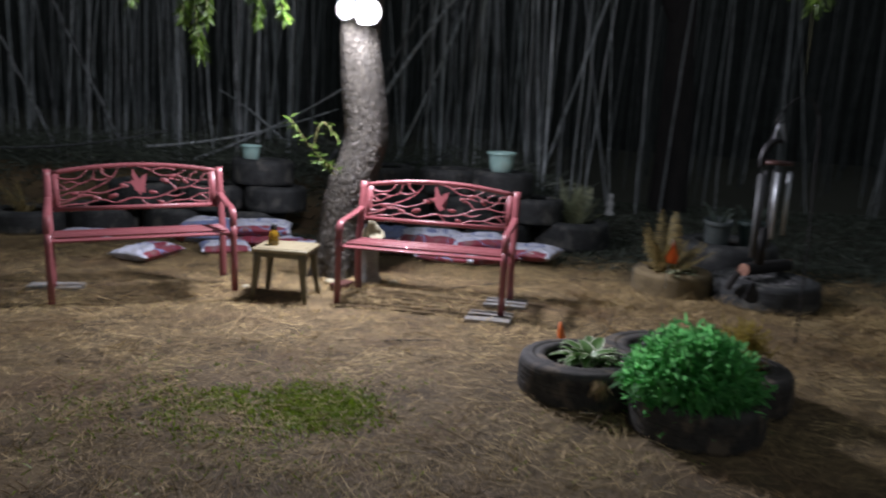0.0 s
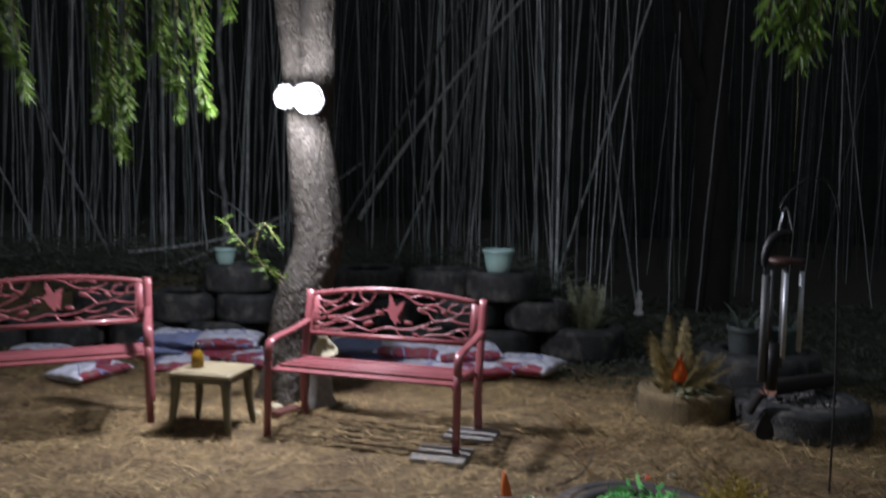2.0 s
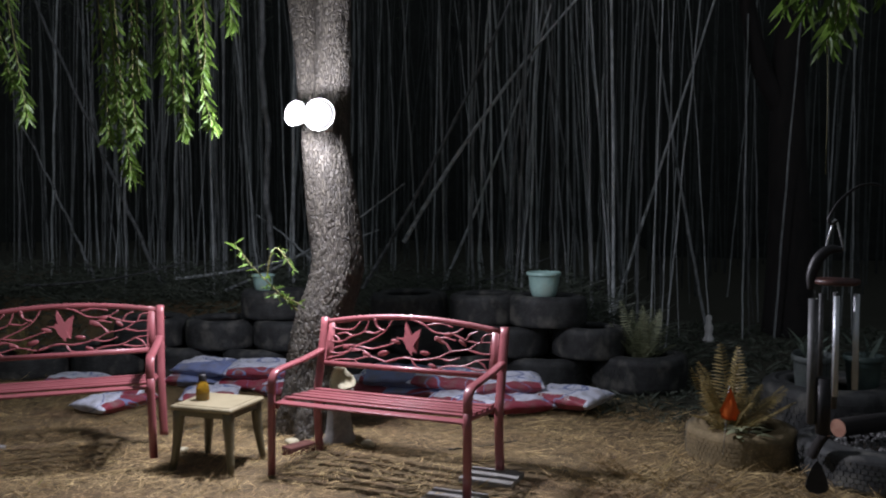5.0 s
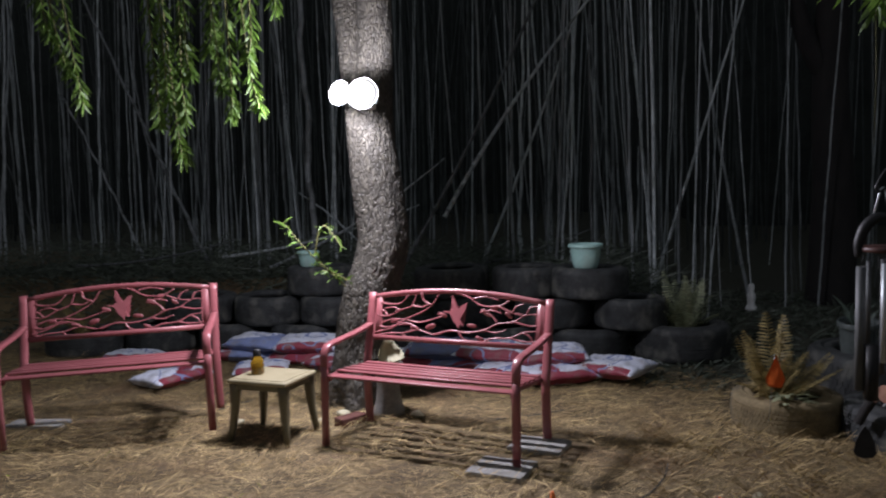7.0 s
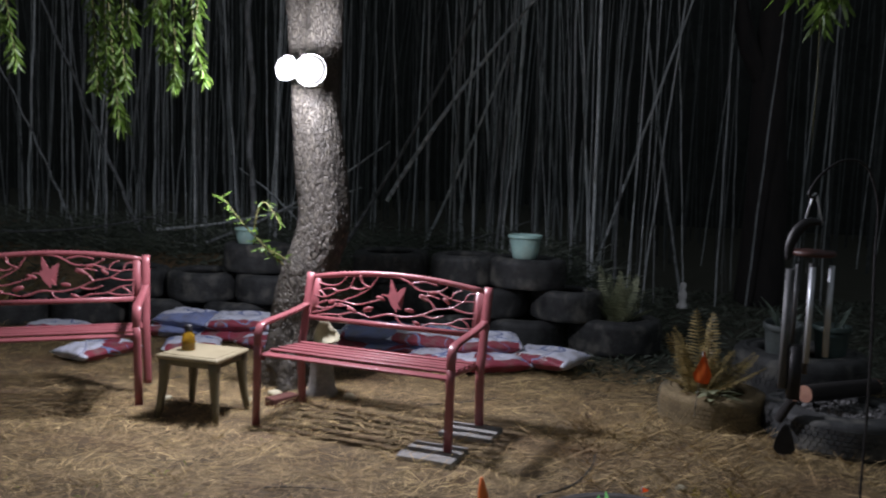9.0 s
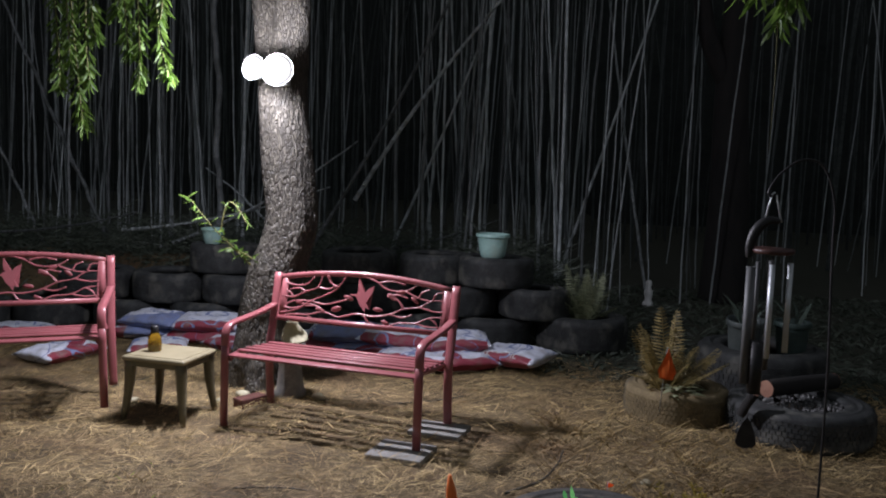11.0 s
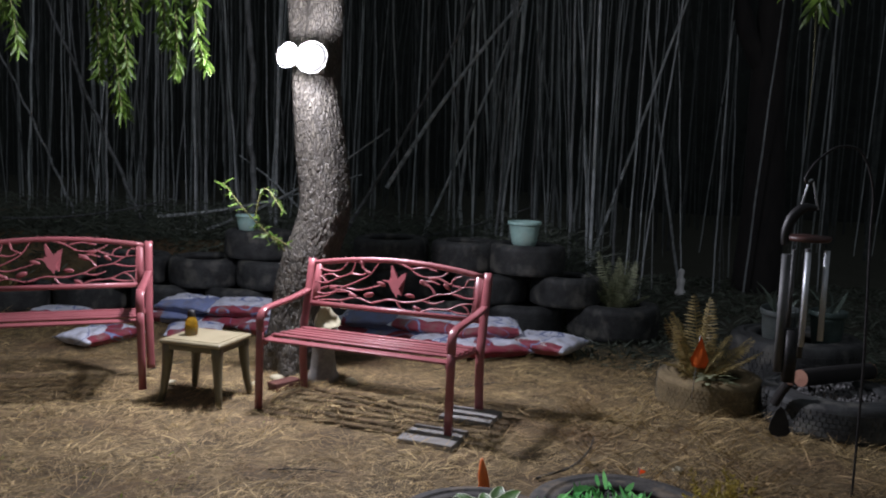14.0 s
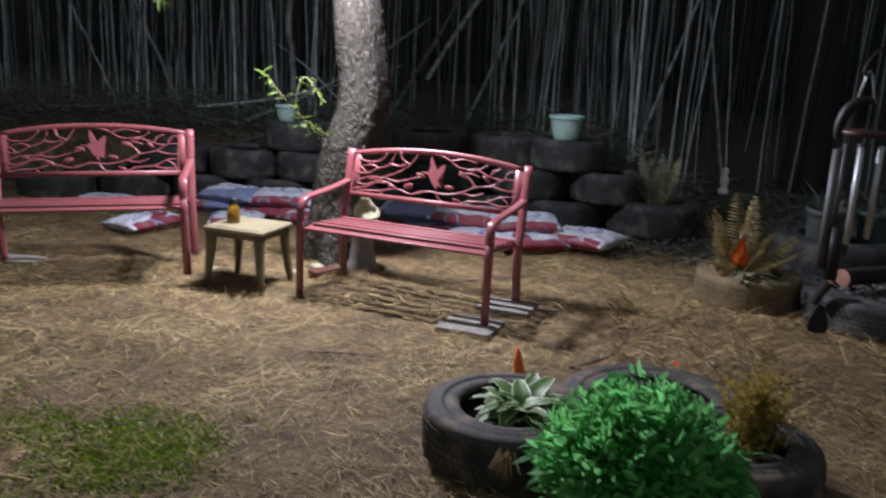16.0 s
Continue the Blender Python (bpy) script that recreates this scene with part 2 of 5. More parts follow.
M_CREAM = material("cream_stone", (0.33, 0.30, 0.20), (0.46, 0.42, 0.29), scale=12, rough=0.75, bump=0.3, dirt=(0.28, 0.24, 0.15), dirt_amount=0.3)
M_RESIN = material("olive_beige_resin", (0.24, 0.205, 0.125), (0.31, 0.265, 0.165), scale=9, rough=0.42, bump=0.06, dirt=(0.19, 0.155, 0.09), dirt_amount=0.3)
M_RESIN_LEG = material("olive_brown_resin", (0.10, 0.085, 0.048), (0.14, 0.12, 0.07), scale=9, rough=0.45, bump=0.06)
M_POT = material("pale_green_glaze", (0.34, 0.55, 0.50), (0.45, 0.66, 0.60), scale=6, rough=0.35, bump=0.05, dirt=(0.3, 0.36, 0.3), dirt_amount=0.3)
M_BUCKET = material("galvanised_grey", (0.07, 0.085, 0.082), (0.12, 0.14, 0.135), scale=9, rough=0.55, metal=0.2, bump=0.1)
M_DARKPOT = material("dark_green_plastic", (0.03, 0.05, 0.045), (0.06, 0.09, 0.08), scale=9, rough=0.5, bump=0.1)
M_ORANGE = material("orange_plastic", (0.85, 0.17, 0.03), (0.92, 0.22, 0.04), scale=10, rough=0.5, bump=0.05)
M_WIRE = material("wire", (0.3, 0.3, 0.3), (0.42, 0.42, 0.42), scale=10, rough=0.5, metal=0.6, bump=0.0)
M_CUTWOOD = material("cut_wood", (0.24, 0.11, 0.075), (0.34, 0.18, 0.12), scale=14, rough=0.8, bump=0.3)
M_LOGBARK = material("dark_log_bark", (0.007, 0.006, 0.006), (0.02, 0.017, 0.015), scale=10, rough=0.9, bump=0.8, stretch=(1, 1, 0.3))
M_WHITE_PRINT = material("white_print", (0.75, 0.75, 0.74), (0.82, 0.82, 0.8), scale=10, rough=0.5, bump=0.0)
M_HOUSING = material("white_lamp_housing", (0.6, 0.6, 0.58), (0.72, 0.72, 0.7), scale=9, rough=0.5, bump=0.05)


def glass_material(name, color):
    m = bpy.data.materials.new(name)
    m.use_nodes = True
    b = m.node_tree.nodes["Principled BSDF"]
    b.inputs["Base Color"].default_value = (*color, 1)
    b.inputs["Roughness"].default_value = 0.12
    b.inputs["Transmission Weight"].default_value = 0.75
    b.inputs["IOR"].default_value = 1.45
    return m


M_AMBER = glass_material("amber_plastic", (0.50, 0.30, 0.03))


def bag_material():
    """Printed plastic sack: white film with red fields and blue swooshes, placed by the sack's own coordinates."""
    m = bpy.data.materials.new("printed_sack")
    m.use_nodes = True
    n, l = m.node_tree.nodes, m.node_tree.links
    b = n["Principled BSDF"]
    tc = n.new("ShaderNodeTexCoord")
    info = n.new("ShaderNodeObjectInfo")
    sep = n.new("ShaderNodeSeparateXYZ")
    l.new(tc.outputs["Object"], sep.inputs[0])

    def math(op, a, c, d=None):
        k = n.new("ShaderNodeMath")
        k.operation = op
        for i, v in enumerate((a, c, d)):
            if v is None:
                continue
            if isinstance(v, (int, float)):
                k.inputs[i].default_value = v
            else:
                l.new(v, k.inputs[i])
        return k.outputs[0]

    # printed fields with curved borders, different on each sack
    shift = n.new("ShaderNodeVectorMath")
    shift.operation = "ADD"
    rv = n.new("ShaderNodeCombineXYZ")
    l.new(math("MULTIPLY", info.outputs["Random"], 37.0), rv.inputs[0])
    l.new(math("MULTIPLY", info.outputs["Random"], 11.0), rv.inputs[2])
    l.new(tc.outputs["Object"], shift.inputs[0])
    l.new(rv.outputs[0], shift.inputs[1])

    def field(scale, distort, low, high):
        k = n.new("ShaderNodeTexNoise")
        k.inputs["Scale"].default_value, k.inputs["Detail"].default_value, k.inputs["Distortion"].default_value = scale, 0.5, distort
        l.new(shift.outputs[0], k.inputs["Vector"])
        return math("MULTIPLY", math("GREATER_THAN", k.outputs[0], low), math("LESS_THAN", k.outputs[0], high))

    band = math("MULTIPLY", math("LESS_THAN", sep.outputs[1], -0.15), math("LESS_THAN", math("ABSOLUTE", sep.outputs[0], 0.0), 0.26))
    red = math("MAXIMUM", band, field(2.6, 0.6, 0.70, 2.0))
    # a round emblem, open on one side, and broad blue fields on some sacks
    ring = n.new("ShaderNodeVectorMath")
    ring.operation = "DISTANCE"
    flat = n.new("ShaderNodeCombineXYZ")
    l.new(sep.outputs[0], flat.inputs[0])
    l.new(math("MULTIPLY", sep.outputs[1], 1.5), flat.inputs[1])
    ring.inputs[1].default_value = (0.05, 0.06, 0)
    l.new(flat.outputs[0], ring.inputs[0])
    blue = math("MULTIPLY", math("GREATER_THAN", ring.outputs["Value"], 0.085), math("LESS_THAN", ring.outputs["Value"], 0.108))
    wide = math("MULTIPLY", field(2.0, 0.5, 0.53, 2.0), math("LESS_THAN", info.outputs["Random"], 0.42))
    blue = math("MAXIMUM", blue, wide)
    blue = math("MAXIMUM", blue, field(3.4, 1.2, 0.43, 0.455))
    mix1 = n.new("ShaderNodeMixRGB")
    mix1.inputs[1].default_value, mix1.inputs[2].default_value = (0.74, 0.76, 0.86, 1), (0.30, 0.05, 0.075, 1)
    l.new(red, mix1.inputs[0])
    mix2 = n.new("ShaderNodeMixRGB")
    mix2.inputs[2].default_value = (0.24, 0.29, 0.50, 1)
    l.new(blue, mix2.inputs[0])
    l.new(mix1.outputs[0], mix2.inputs[1])
    dirt = n.new("ShaderNodeTexNoise")
    dirt.inputs["Scale"].default_value, dirt.inputs["Detail"].default_value = 9, 6
    l.new(tc.outputs["Object"], dirt.inputs["Vector"])
    r = n.new("ShaderNodeMapRange")
    r.inputs["From Min"].default_value, r.inputs["From Max"].default_value, r.inputs["To Max"].default_value = 0.5, 0.75, 0.6
    l.new(dirt.outputs[0], r.inputs[0])
    mix3 = n.new("ShaderNodeMixRGB")
    mix3.inputs[2].default_value = (0.25, 0.22, 0.19, 1)
    l.new(r.outputs[0], mix3.inputs[0])
    l.new(mix2.outputs[0], mix3.inputs[1])
    l.new(mix3.outputs[0], b.inputs["Base Color"])
    b.inputs["Roughness"].default_value = 0.42
    bp = n.new("ShaderNodeBump")
    bp.inputs["Strength"].default_value, bp.inputs["Distance"].default_value = 0.5, 0.02
    cr = n.new("ShaderNodeTexNoise")
    cr.inputs["Scale"].default_value, cr.inputs["Detail"].default_value, cr.inputs["Distortion"].default_value = 14, 3, 1.2
    l.new(tc.outputs["Object"], cr.inputs["Vector"])
    l.new(cr.outputs[0], bp.inputs["Height"])
    l.new(bp.outputs[0], b.inputs["Normal"])
    return m


M_BAG = bag_material()
M_NIGHT_SHEET = material("night_dark_sheet", (0.014, 0.018, 0.016), (0.04, 0.045, 0.04), scale=1.5, rough=0.95, bump=0.0)

# ---- building helpers ----
rnd = random.Random(11)


def smooth(a, b, v):
    v = min(1.0, max(0.0, (v - a) / (b - a)))
    return v * v * (3 - 2 * v)


def h(x, y):
    """Height of the ground: a nearly level yard, and a bank of fill behind the tyre wall."""
    z = 0.018 * noise.noise((x * 1.3, y * 1.3, 0)) + 0.008 * noise.noise((x * 5, y * 5, 3))
    z += 0.55 * smooth(8.5, 9.3, y) * smooth(1.5, 0.5, x)
    z += 0.12 * smooth(8.5, 11, y) * smooth(0.5, 1.5, x)
    z += 0.05 * noise.noise((x * 0.7, y * 0.7, 7)) * smooth(8.5, 10, y)
    return z


def mesh_of(bm, name, shade=True):
    me = bpy.data.meshes.new(name)
    bmesh.ops.recalc_face_normals(bm, faces=bm.faces)
    bm.to_mesh(me)
    bm.free()
    if shade:
        for p in me.polygons:
            p.use_smooth = True
    return me


def part(name, bm, mat, parent=None, label="", shade=True):
    me = bm if isinstance(bm, bpy.types.Mesh) else mesh_of(bm, name, shade)
    if mat and not me.materials:
        me.materials.append(mat)
    ob = new(name, me)
    if parent:
        ob.parent = parent
    if label:
        tagged(ob, label)
    return ob


def thing(name, label, category, m=None, group="", kind=""):
    ob = new(name)
    ob.empty_display_size = 0.1
    tagged(ob, label, category, group, kind)
    if m is not None:
        ob.matrix_basis = m
    return ob


def box(bm, size, at, rot=None, bevel=0.004, taper=1.0):
    r = bmesh.ops.create_cube(bm, size=1.0)
    vs = r["verts"]
    for v in vs:
        k = taper if v.co.z < 0 else 1.0
        v.co = Vector((v.co.x * size[0] * k, v.co.y * size[1] * k, v.co.z * size[2]))
    if bevel:
        es = list({e for v in vs for e in v.link_edges})
        out = bmesh.ops.bevel(bm, geom=es, offset=bevel, segments=2, affect="EDGES", profile=0.6)
        vs = list({v for f in out["faces"] for v in f.verts} | {v for v in vs if v.is_valid})
    m = Matrix.Translation(at) @ (rot.to_4x4() if rot else Matrix())
    bmesh.ops.transform(bm, matrix=m, verts=vs)
    return vs


def tube(bm, pts, radii, segs=8, flat=1.0, up=None, caps=True):
    """A swept tube through pts; flat squeezes it across."""
    pts = [Vector(p) for p in pts]
    if isinstance(radii, (int, float)):
        radii = [radii] * len(pts)
    rings, side = [], None
    for i, p in enumerate(pts):
        d = (pts[min(i + 1, len(pts) - 1)] - pts[max(i - 1, 0)]).normalized()
        if side is None:
            ref = Vector(up) if up else (Vector((0, 0, 1)) if abs(d.z) < 0.9 else Vector((1, 0, 0)))
            side = d.cross(ref).normalized()
        side = (side - d * side.dot(d)).normalized()
        other = d.cross(side)
        rings.append([bm.verts.new(p + radii[i] * (math.cos(a) * side + flat * math.sin(a) * other)) for a in (2 * math.pi * k / segs for k in range(segs))])
    for a, b in zip(rings, rings[1:]):
        for k in range(segs):
            bm.faces.new((a[k], a[(k + 1) % segs], b[(k + 1) % segs], b[k]))
    if caps:
        bm.faces.new(rings[0][::-1])
        bm.faces.new(rings[-1])


def bar(bm, pts, w, t, across):
    """A flat bar of width w (along across) and thickness t, swept through pts, with softened corners."""
    pts, across = [Vector(p) for p in pts], Vector(across).normalized()
    rings = []
    for i, p in enumerate(pts):
        d = (pts[min(i + 1, len(pts) - 1)] - pts[max(i - 1, 0)]).normalized()
        up = across.cross(d).normalized()
        c = 0.25 * t
        outline = [(-w / 2 + c, -t / 2), (w / 2 - c, -t / 2), (w / 2, -t / 2 + c), (w / 2, t / 2 - c), (w / 2 - c, t / 2), (-w / 2 + c, t / 2), (-w / 2, t / 2 - c), (-w / 2, -t / 2 + c)]
        rings.append([bm.verts.new(p + a * across + b * up) for a, b in outline])
    for a, b in zip(rings, rings[1:]):
        for k in range(8):
            bm.faces.new((a[k], a[(k + 1) % 8], b[(k + 1) % 8], b[k]))
    bm.faces.new(rings[0][::-1])
    bm.faces.new(rings[-1])


def lathe(bm, profile, segs=32, wobble=0.0, close=False):
    rings = []
    for i, (r, z) in enumerate(profile):
        ring = []
        for k in range(segs):
            a = 2 * math.pi * k / segs
            q = r * (1 + wobble * noise.noise((math.cos(a) * 2, math.sin(a) * 2, z * 6)))
            ring.append(bm.verts.new((q * math.cos(a), q * math.sin(a), z)))
        rings.append(ring)
    pairs = list(zip(rings, rings[1:]))
    if close:
        pairs.append((rings[-1], rings[0]))
    for a, b in pairs:
        for k in range(segs):
            bm.faces.new((a[k], a[(k + 1) % segs], b[(k + 1) % segs], b[k]))
    return rings


def curve(pts, n=8):
    """Catmull-Rom points through pts."""
    pts = [Vector(p) for p in pts]
    out = []
    for i in range(len(pts) - 1):
        p0, p1, p2, p3 = pts[max(i - 1, 0)], pts[i], pts[i + 1], pts[min(i + 2, len(pts) - 1)]
        for k in range(n):
            t = k / n
            out.append(0.5 * (2 * p1 + (p2 - p0) * t + (2 * p0 - 5 * p1 + 4 * p2 - p3) * t * t + (3 * p1 - p0 - 3 * p2 + p3) * t ** 3))
    return out + [pts[-1]]


def blade(verts, faces, at, d, up, length, width, bend=0.2, n=3, fold=0.0):
    """Adds one leaf blade to lists of vertices and faces."""
    d = Vector(d).normalized()
    side = d.cross(Vector(up))
    side = side.normalized() if side.length > 1e-4 else Vector((1, 0, 0))
    nrm = side.cross(d)
    start = len(verts)
    for i in range(n + 1):
        t = i / n
        w = width * 0.5 * (math.sin(math.pi * (0.12 + 0.83 * t)) ** 0.8) * (1 - 0.25 * t)
        c = Vector(at) + d * length * t - nrm * bend * length * t * t
        if i == n:
            verts.append(c)
        else:
            verts += [c - side * w + nrm * fold * w, c + side * w + nrm * fold * w]
    for i in range(n - 1):
        a = start + 2 * i
        faces.append((a, a + 1, a + 3, a + 2))
    a = start + 2 * (n - 1)
    faces.append((a, a + 1, a + 2))


def mesh_lists(name, verts, faces):
    me = bpy.data.meshes.new(name)
    me.from_pydata([tuple(v) for v in verts], [], faces)
    me.update()
    return me


# ---- ground ----
def ground():
    bm = bmesh.new()
    xs = [-60, -30, -16, -10, -8] + [-7 + 0.11 * i for i in range(118)] + [7, 9, 12, 18, 32, 60]
    ys = [-40, -15, -5, -1, 1] + [1.6 + 0.11 * i for i in range(110)] + [15, 18, 24, 36, 60]
    grid = [[bm.verts.new((x, y, h(x, y))) for x in xs] for y in ys]
    for a, b in zip(grid, grid[1:]):
        for k in range(len(xs) - 1):
            bm.faces.new((a[k], a[k + 1], b[k + 1], b[k]))
    g = part("ground", bm, M_GROUND)
    tagged(g, "dry brown earth strewn with straw, dark leaf litter further back", "ground", kind="structure")


ground()


def straw():
    verts, faces = [], []
    r = random.Random(5)
    for i in range(330000):
        y = 0.6 + 7.7 * r.random() ** 0.9
        x = -5.6 + 10.4 * r.random()
        edge = 0.5 * noise.noise((x * 0.8, y * 0.8, 31))
        if r.random() > smooth(0.6, 2.2, y + edge) * smooth(-5.6, -4.4, x + edge) * smooth(4.8, 3.6, x + edge):
            continue
        thin = noise.noise((x * 1.1, y * 1.1, 5)) + 0.6 * noise.noise((x * 3.3, y * 3.3, 1))
        if thin < -0.15 and r.random() < min(0.4, -1.5 * thin):
            continue
        if y > 7.3 and r.random() < (y - 7.3) / 0.9:
            continue
        # strands lie in swirls, with strays across them
        a = 3.5 * noise.noise((x * 1.6, y * 1.6, 8)) + r.gauss(0, 1.0)
        length = r.uniform(0.025, 0.10) if r.random() < 0.88 else r.uniform(0.10, 0.28)
        d = Vector((math.cos(a), math.sin(a), r.uniform(-0.05, 0.35)))
        up = Vector((r.uniform(-0.8, 0.8), r.uniform(-0.8, 0.8), 1))
        width = r.uniform(0.0012, 0.003) if r.random() < 0.78 else r.uniform(0.003, 0.006)
        blade(verts, faces, (x, y, h(x, y) + r.uniform(0.001, 0.022)), d, up, length, width, r.uniform(-0.1, 0.4), 2)
    s = part("straw", mesh_lists("straw", verts, faces), M_STRAW)
    tagged(s, "loose dry yellow straw scattered over the yard", "straw", kind="stuff")


straw()


def dry_tufts():
    """Standing tufts of dead grass, thickest and longest on the east side."""
    verts, faces = [], []
    r = random.Random(8)
    for i in range(900):
        if i < 480:
            x, y, tall = r.uniform(-4.2, 3.8), r.uniform(2.2, 7.6), 1.0
            if x < 1.2 and r.random() > 0.4:
                continue
        else:
            x, y, tall = r.uniform(1.0, 3.6), r.uniform(4.7, 6.5), 1.5
            if (x - 1.87) ** 2 + (y - 6.8) ** 2 < 0.16 or (x - 2.58) ** 2 + (y - 6.62) ** 2 < 0.25 or noise.noise((x * 2, y * 2, 4)) < -0.15:
                continue
        for k in range(r.randint(6, 14)):
            a = r.random() * 6.28
            d = Vector((0.9 * math.cos(a), 0.9 * math.sin(a), r.uniform(0.3, 1.2)))
            blade(verts, faces, (x + r.gauss(0, 0.035), y + r.gauss(0, 0.035), h(x, y)), d, (math.sin(a), -math.cos(a), 0.3), tall * r.uniform(0.05, 0.13), 0.0035, r.uniform(0.1, 0.7), 3)
    s = part("dry_grass", mesh_lists("dry_grass", verts, faces), M_STRAW)
    tagged(s, "short dead grass tufts standing in the straw", "grass", kind="stuff")


dry_tufts()


def green_patch():
    verts, faces = [], []
    r = random.Random(9)
    for i in range(11500):
        if i < 7600:
            x, y = r.gauss(-0.47, 0.115), r.gauss(3.78, 0.125)
        else:
            x, y = r.gauss(-0.88, 0.30), r.gauss(3.66, 0.24)
            if noise.noise((x * 4, y * 4, 2)) < -0.1 or r.random() < 0.1:
                continue
        a = r.random() * 6.28
        d = Vector((math.cos(a), math.sin(a), r.uniform(0.3, 1.6)))
        blade(verts, faces, (x, y, h(x, y)), d, (r.gauss(0, 1), r.gauss(0, 1), 0.6), r.uniform(0.012, 0.034), r.uniform(0.006, 0.015), 0.3, 2)
    for i in range(2600):
        x, y = r.gauss(-0.9, 0.75), r.gauss(3.55, 0.5)
        if noise.noise((x * 2.2, y * 2.2, 6)) < 0.0:
            continue
        a = r.random() * 6.28
        blade(verts, faces, (x, y, h(x, y)), (math.cos(a), math.sin(a), r.uniform(0.3, 1.4)), (r.gauss(0, 1), r.gauss(0, 1), 0.6), r.uniform(0.015, 0.05), r.uniform(0.003, 0.008), 0.3, 2)
    s = part("green_grass", mesh_lists("green_grass", verts, faces), M_GRASS)
    tagged(s, "patch of bright green clover and grass in the straw", "grass", kind="stuff")


green_patch()


def litter():
    """Fallen bamboo leaves and low weeds on the bank, and the tangle of dead twigs at the feet of the culms."""
    verts, faces = [], []
    r = random.Random(21)
    for i in range(24000):
        x, y = r.uniform(-7, 6), r.uniform(8.2, 12.5)
        if x > 0.9:
            y = r.uniform(7.5, 12.0)
        weed = noise.noise((x * 1.7, y * 1.7, 14)) > 0.0
        a = r.random() * 6.28
        d = Vector((math.cos(a), math.sin(a), r.uniform(0.2, 1.2) if weed else r.uniform(0, 0.5)))
        blade(verts, faces, (x, y, h(x, y) + 0.003), d, (r.gauss(0, 1), r.gauss(0, 1), 1), r.uniform(0.05, 0.14), r.uniform(0.012, 0.03), 0.3, 2)
    s = part("leaf_litter", mesh_lists("leaf_litter", verts, faces), M_LITTER)
    tagged(s, "dull leaf litter and low weeds under the bamboo", "leaf litter", kind="stuff")
    verts, faces = [], []
    for i in range(1000):
        x, y = r.uniform(-7, 1.3), r.uniform(9.0, 10.6)
        a = r.gauss(0, 0.5) + (3.14 if r.random() < 0.5 else 0)
        d = Vector((math.cos(a), 0.5 * math.sin(a), r.gauss(0.3, 0.3)))
        blade(verts, faces, (x, y, h(x, y) + r.uniform(0.0, 0.25) ** 1.3), d, (0, -1, 0.3), r.uniform(0.2, 0.8), r.uniform(0.005, 0.014), r.uniform(-0.1, 0.3), 4, 0.5)
    for i in range(9000):
        x, y = r.uniform(-7, 1.6), r.uniform(8.95, 9.7)
        a = r.random() * 6.28
        blade(verts, faces, (x, y, h(x, y) + 0.4 * r.random() ** 2), (math.cos(a), math.sin(a), r.uniform(-0.2, 0.9)), (r.gauss(0, 1), r.gauss(0, 1), 1), r.uniform(0.05, 0.13), r.uniform(0.010, 0.02), 0.3, 2)
    s = part("undergrowth", mesh_lists("undergrowth", verts, faces), M_LITTER)
    tagged(s, "tangle of dead twigs and leaves at the foot of the bamboo", "undergrowth", kind="stuff")


litter()

# ---- bamboo grove ----
def culm_mesh(seed, height=9.0):
    r = random.Random(seed)
    bm = bmesh.new()
    pts, radii = [], []
    z, n = 0.0, 0
    sway = (r.uniform(-0.25, 0.25), r.uniform(-0.2, 0.2))
    while z < height:
        gap = 0.26 + 0.012 * n + r.uniform(-0.02, 0.02)
        taper = 1 - 0.55 * z / height
        for dz, k in ((0.0, 1.0), (0.008, 1.14), (0.016, 1.02), (gap * 0.5, 0.95)):
            t = (z + dz) / height
            pts.append((sway[0] * t * t * 2 + 0.012 * math.sin(n * 1.7 + seed), sway[1] * t * t * 2, z + dz))
            radii.append(taper * k)
        z += gap
        n += 1
    # radii are in units of the base radius, set on 0.02 m
    tube(bm, pts, [0.02 * q for q in radii], 7)
    return mesh_of(bm, "bamboo_culm")


CULMS = [culm_mesh(s) for s in range(5)]
for me in CULMS:
    me.materials.append(M_BAMBOO)


def culm(x, y, thick, lean_x=0.0, lean_y=0.0, turn=0.0, length=1.0, sink=0.05):
    ob = new("bamboo_culm", CULMS[rnd.randrange(5)])
    tagged(ob, "slender grey-green bamboo culm standing in a dense grove", "bamboo", "bamboo grove", "")
    ob.matrix_basis = pose(x, y, h(x, y) - sink, lean_y, lean_x, turn) @ Matrix.Diagonal((thick, thick, length, 1))
    return ob


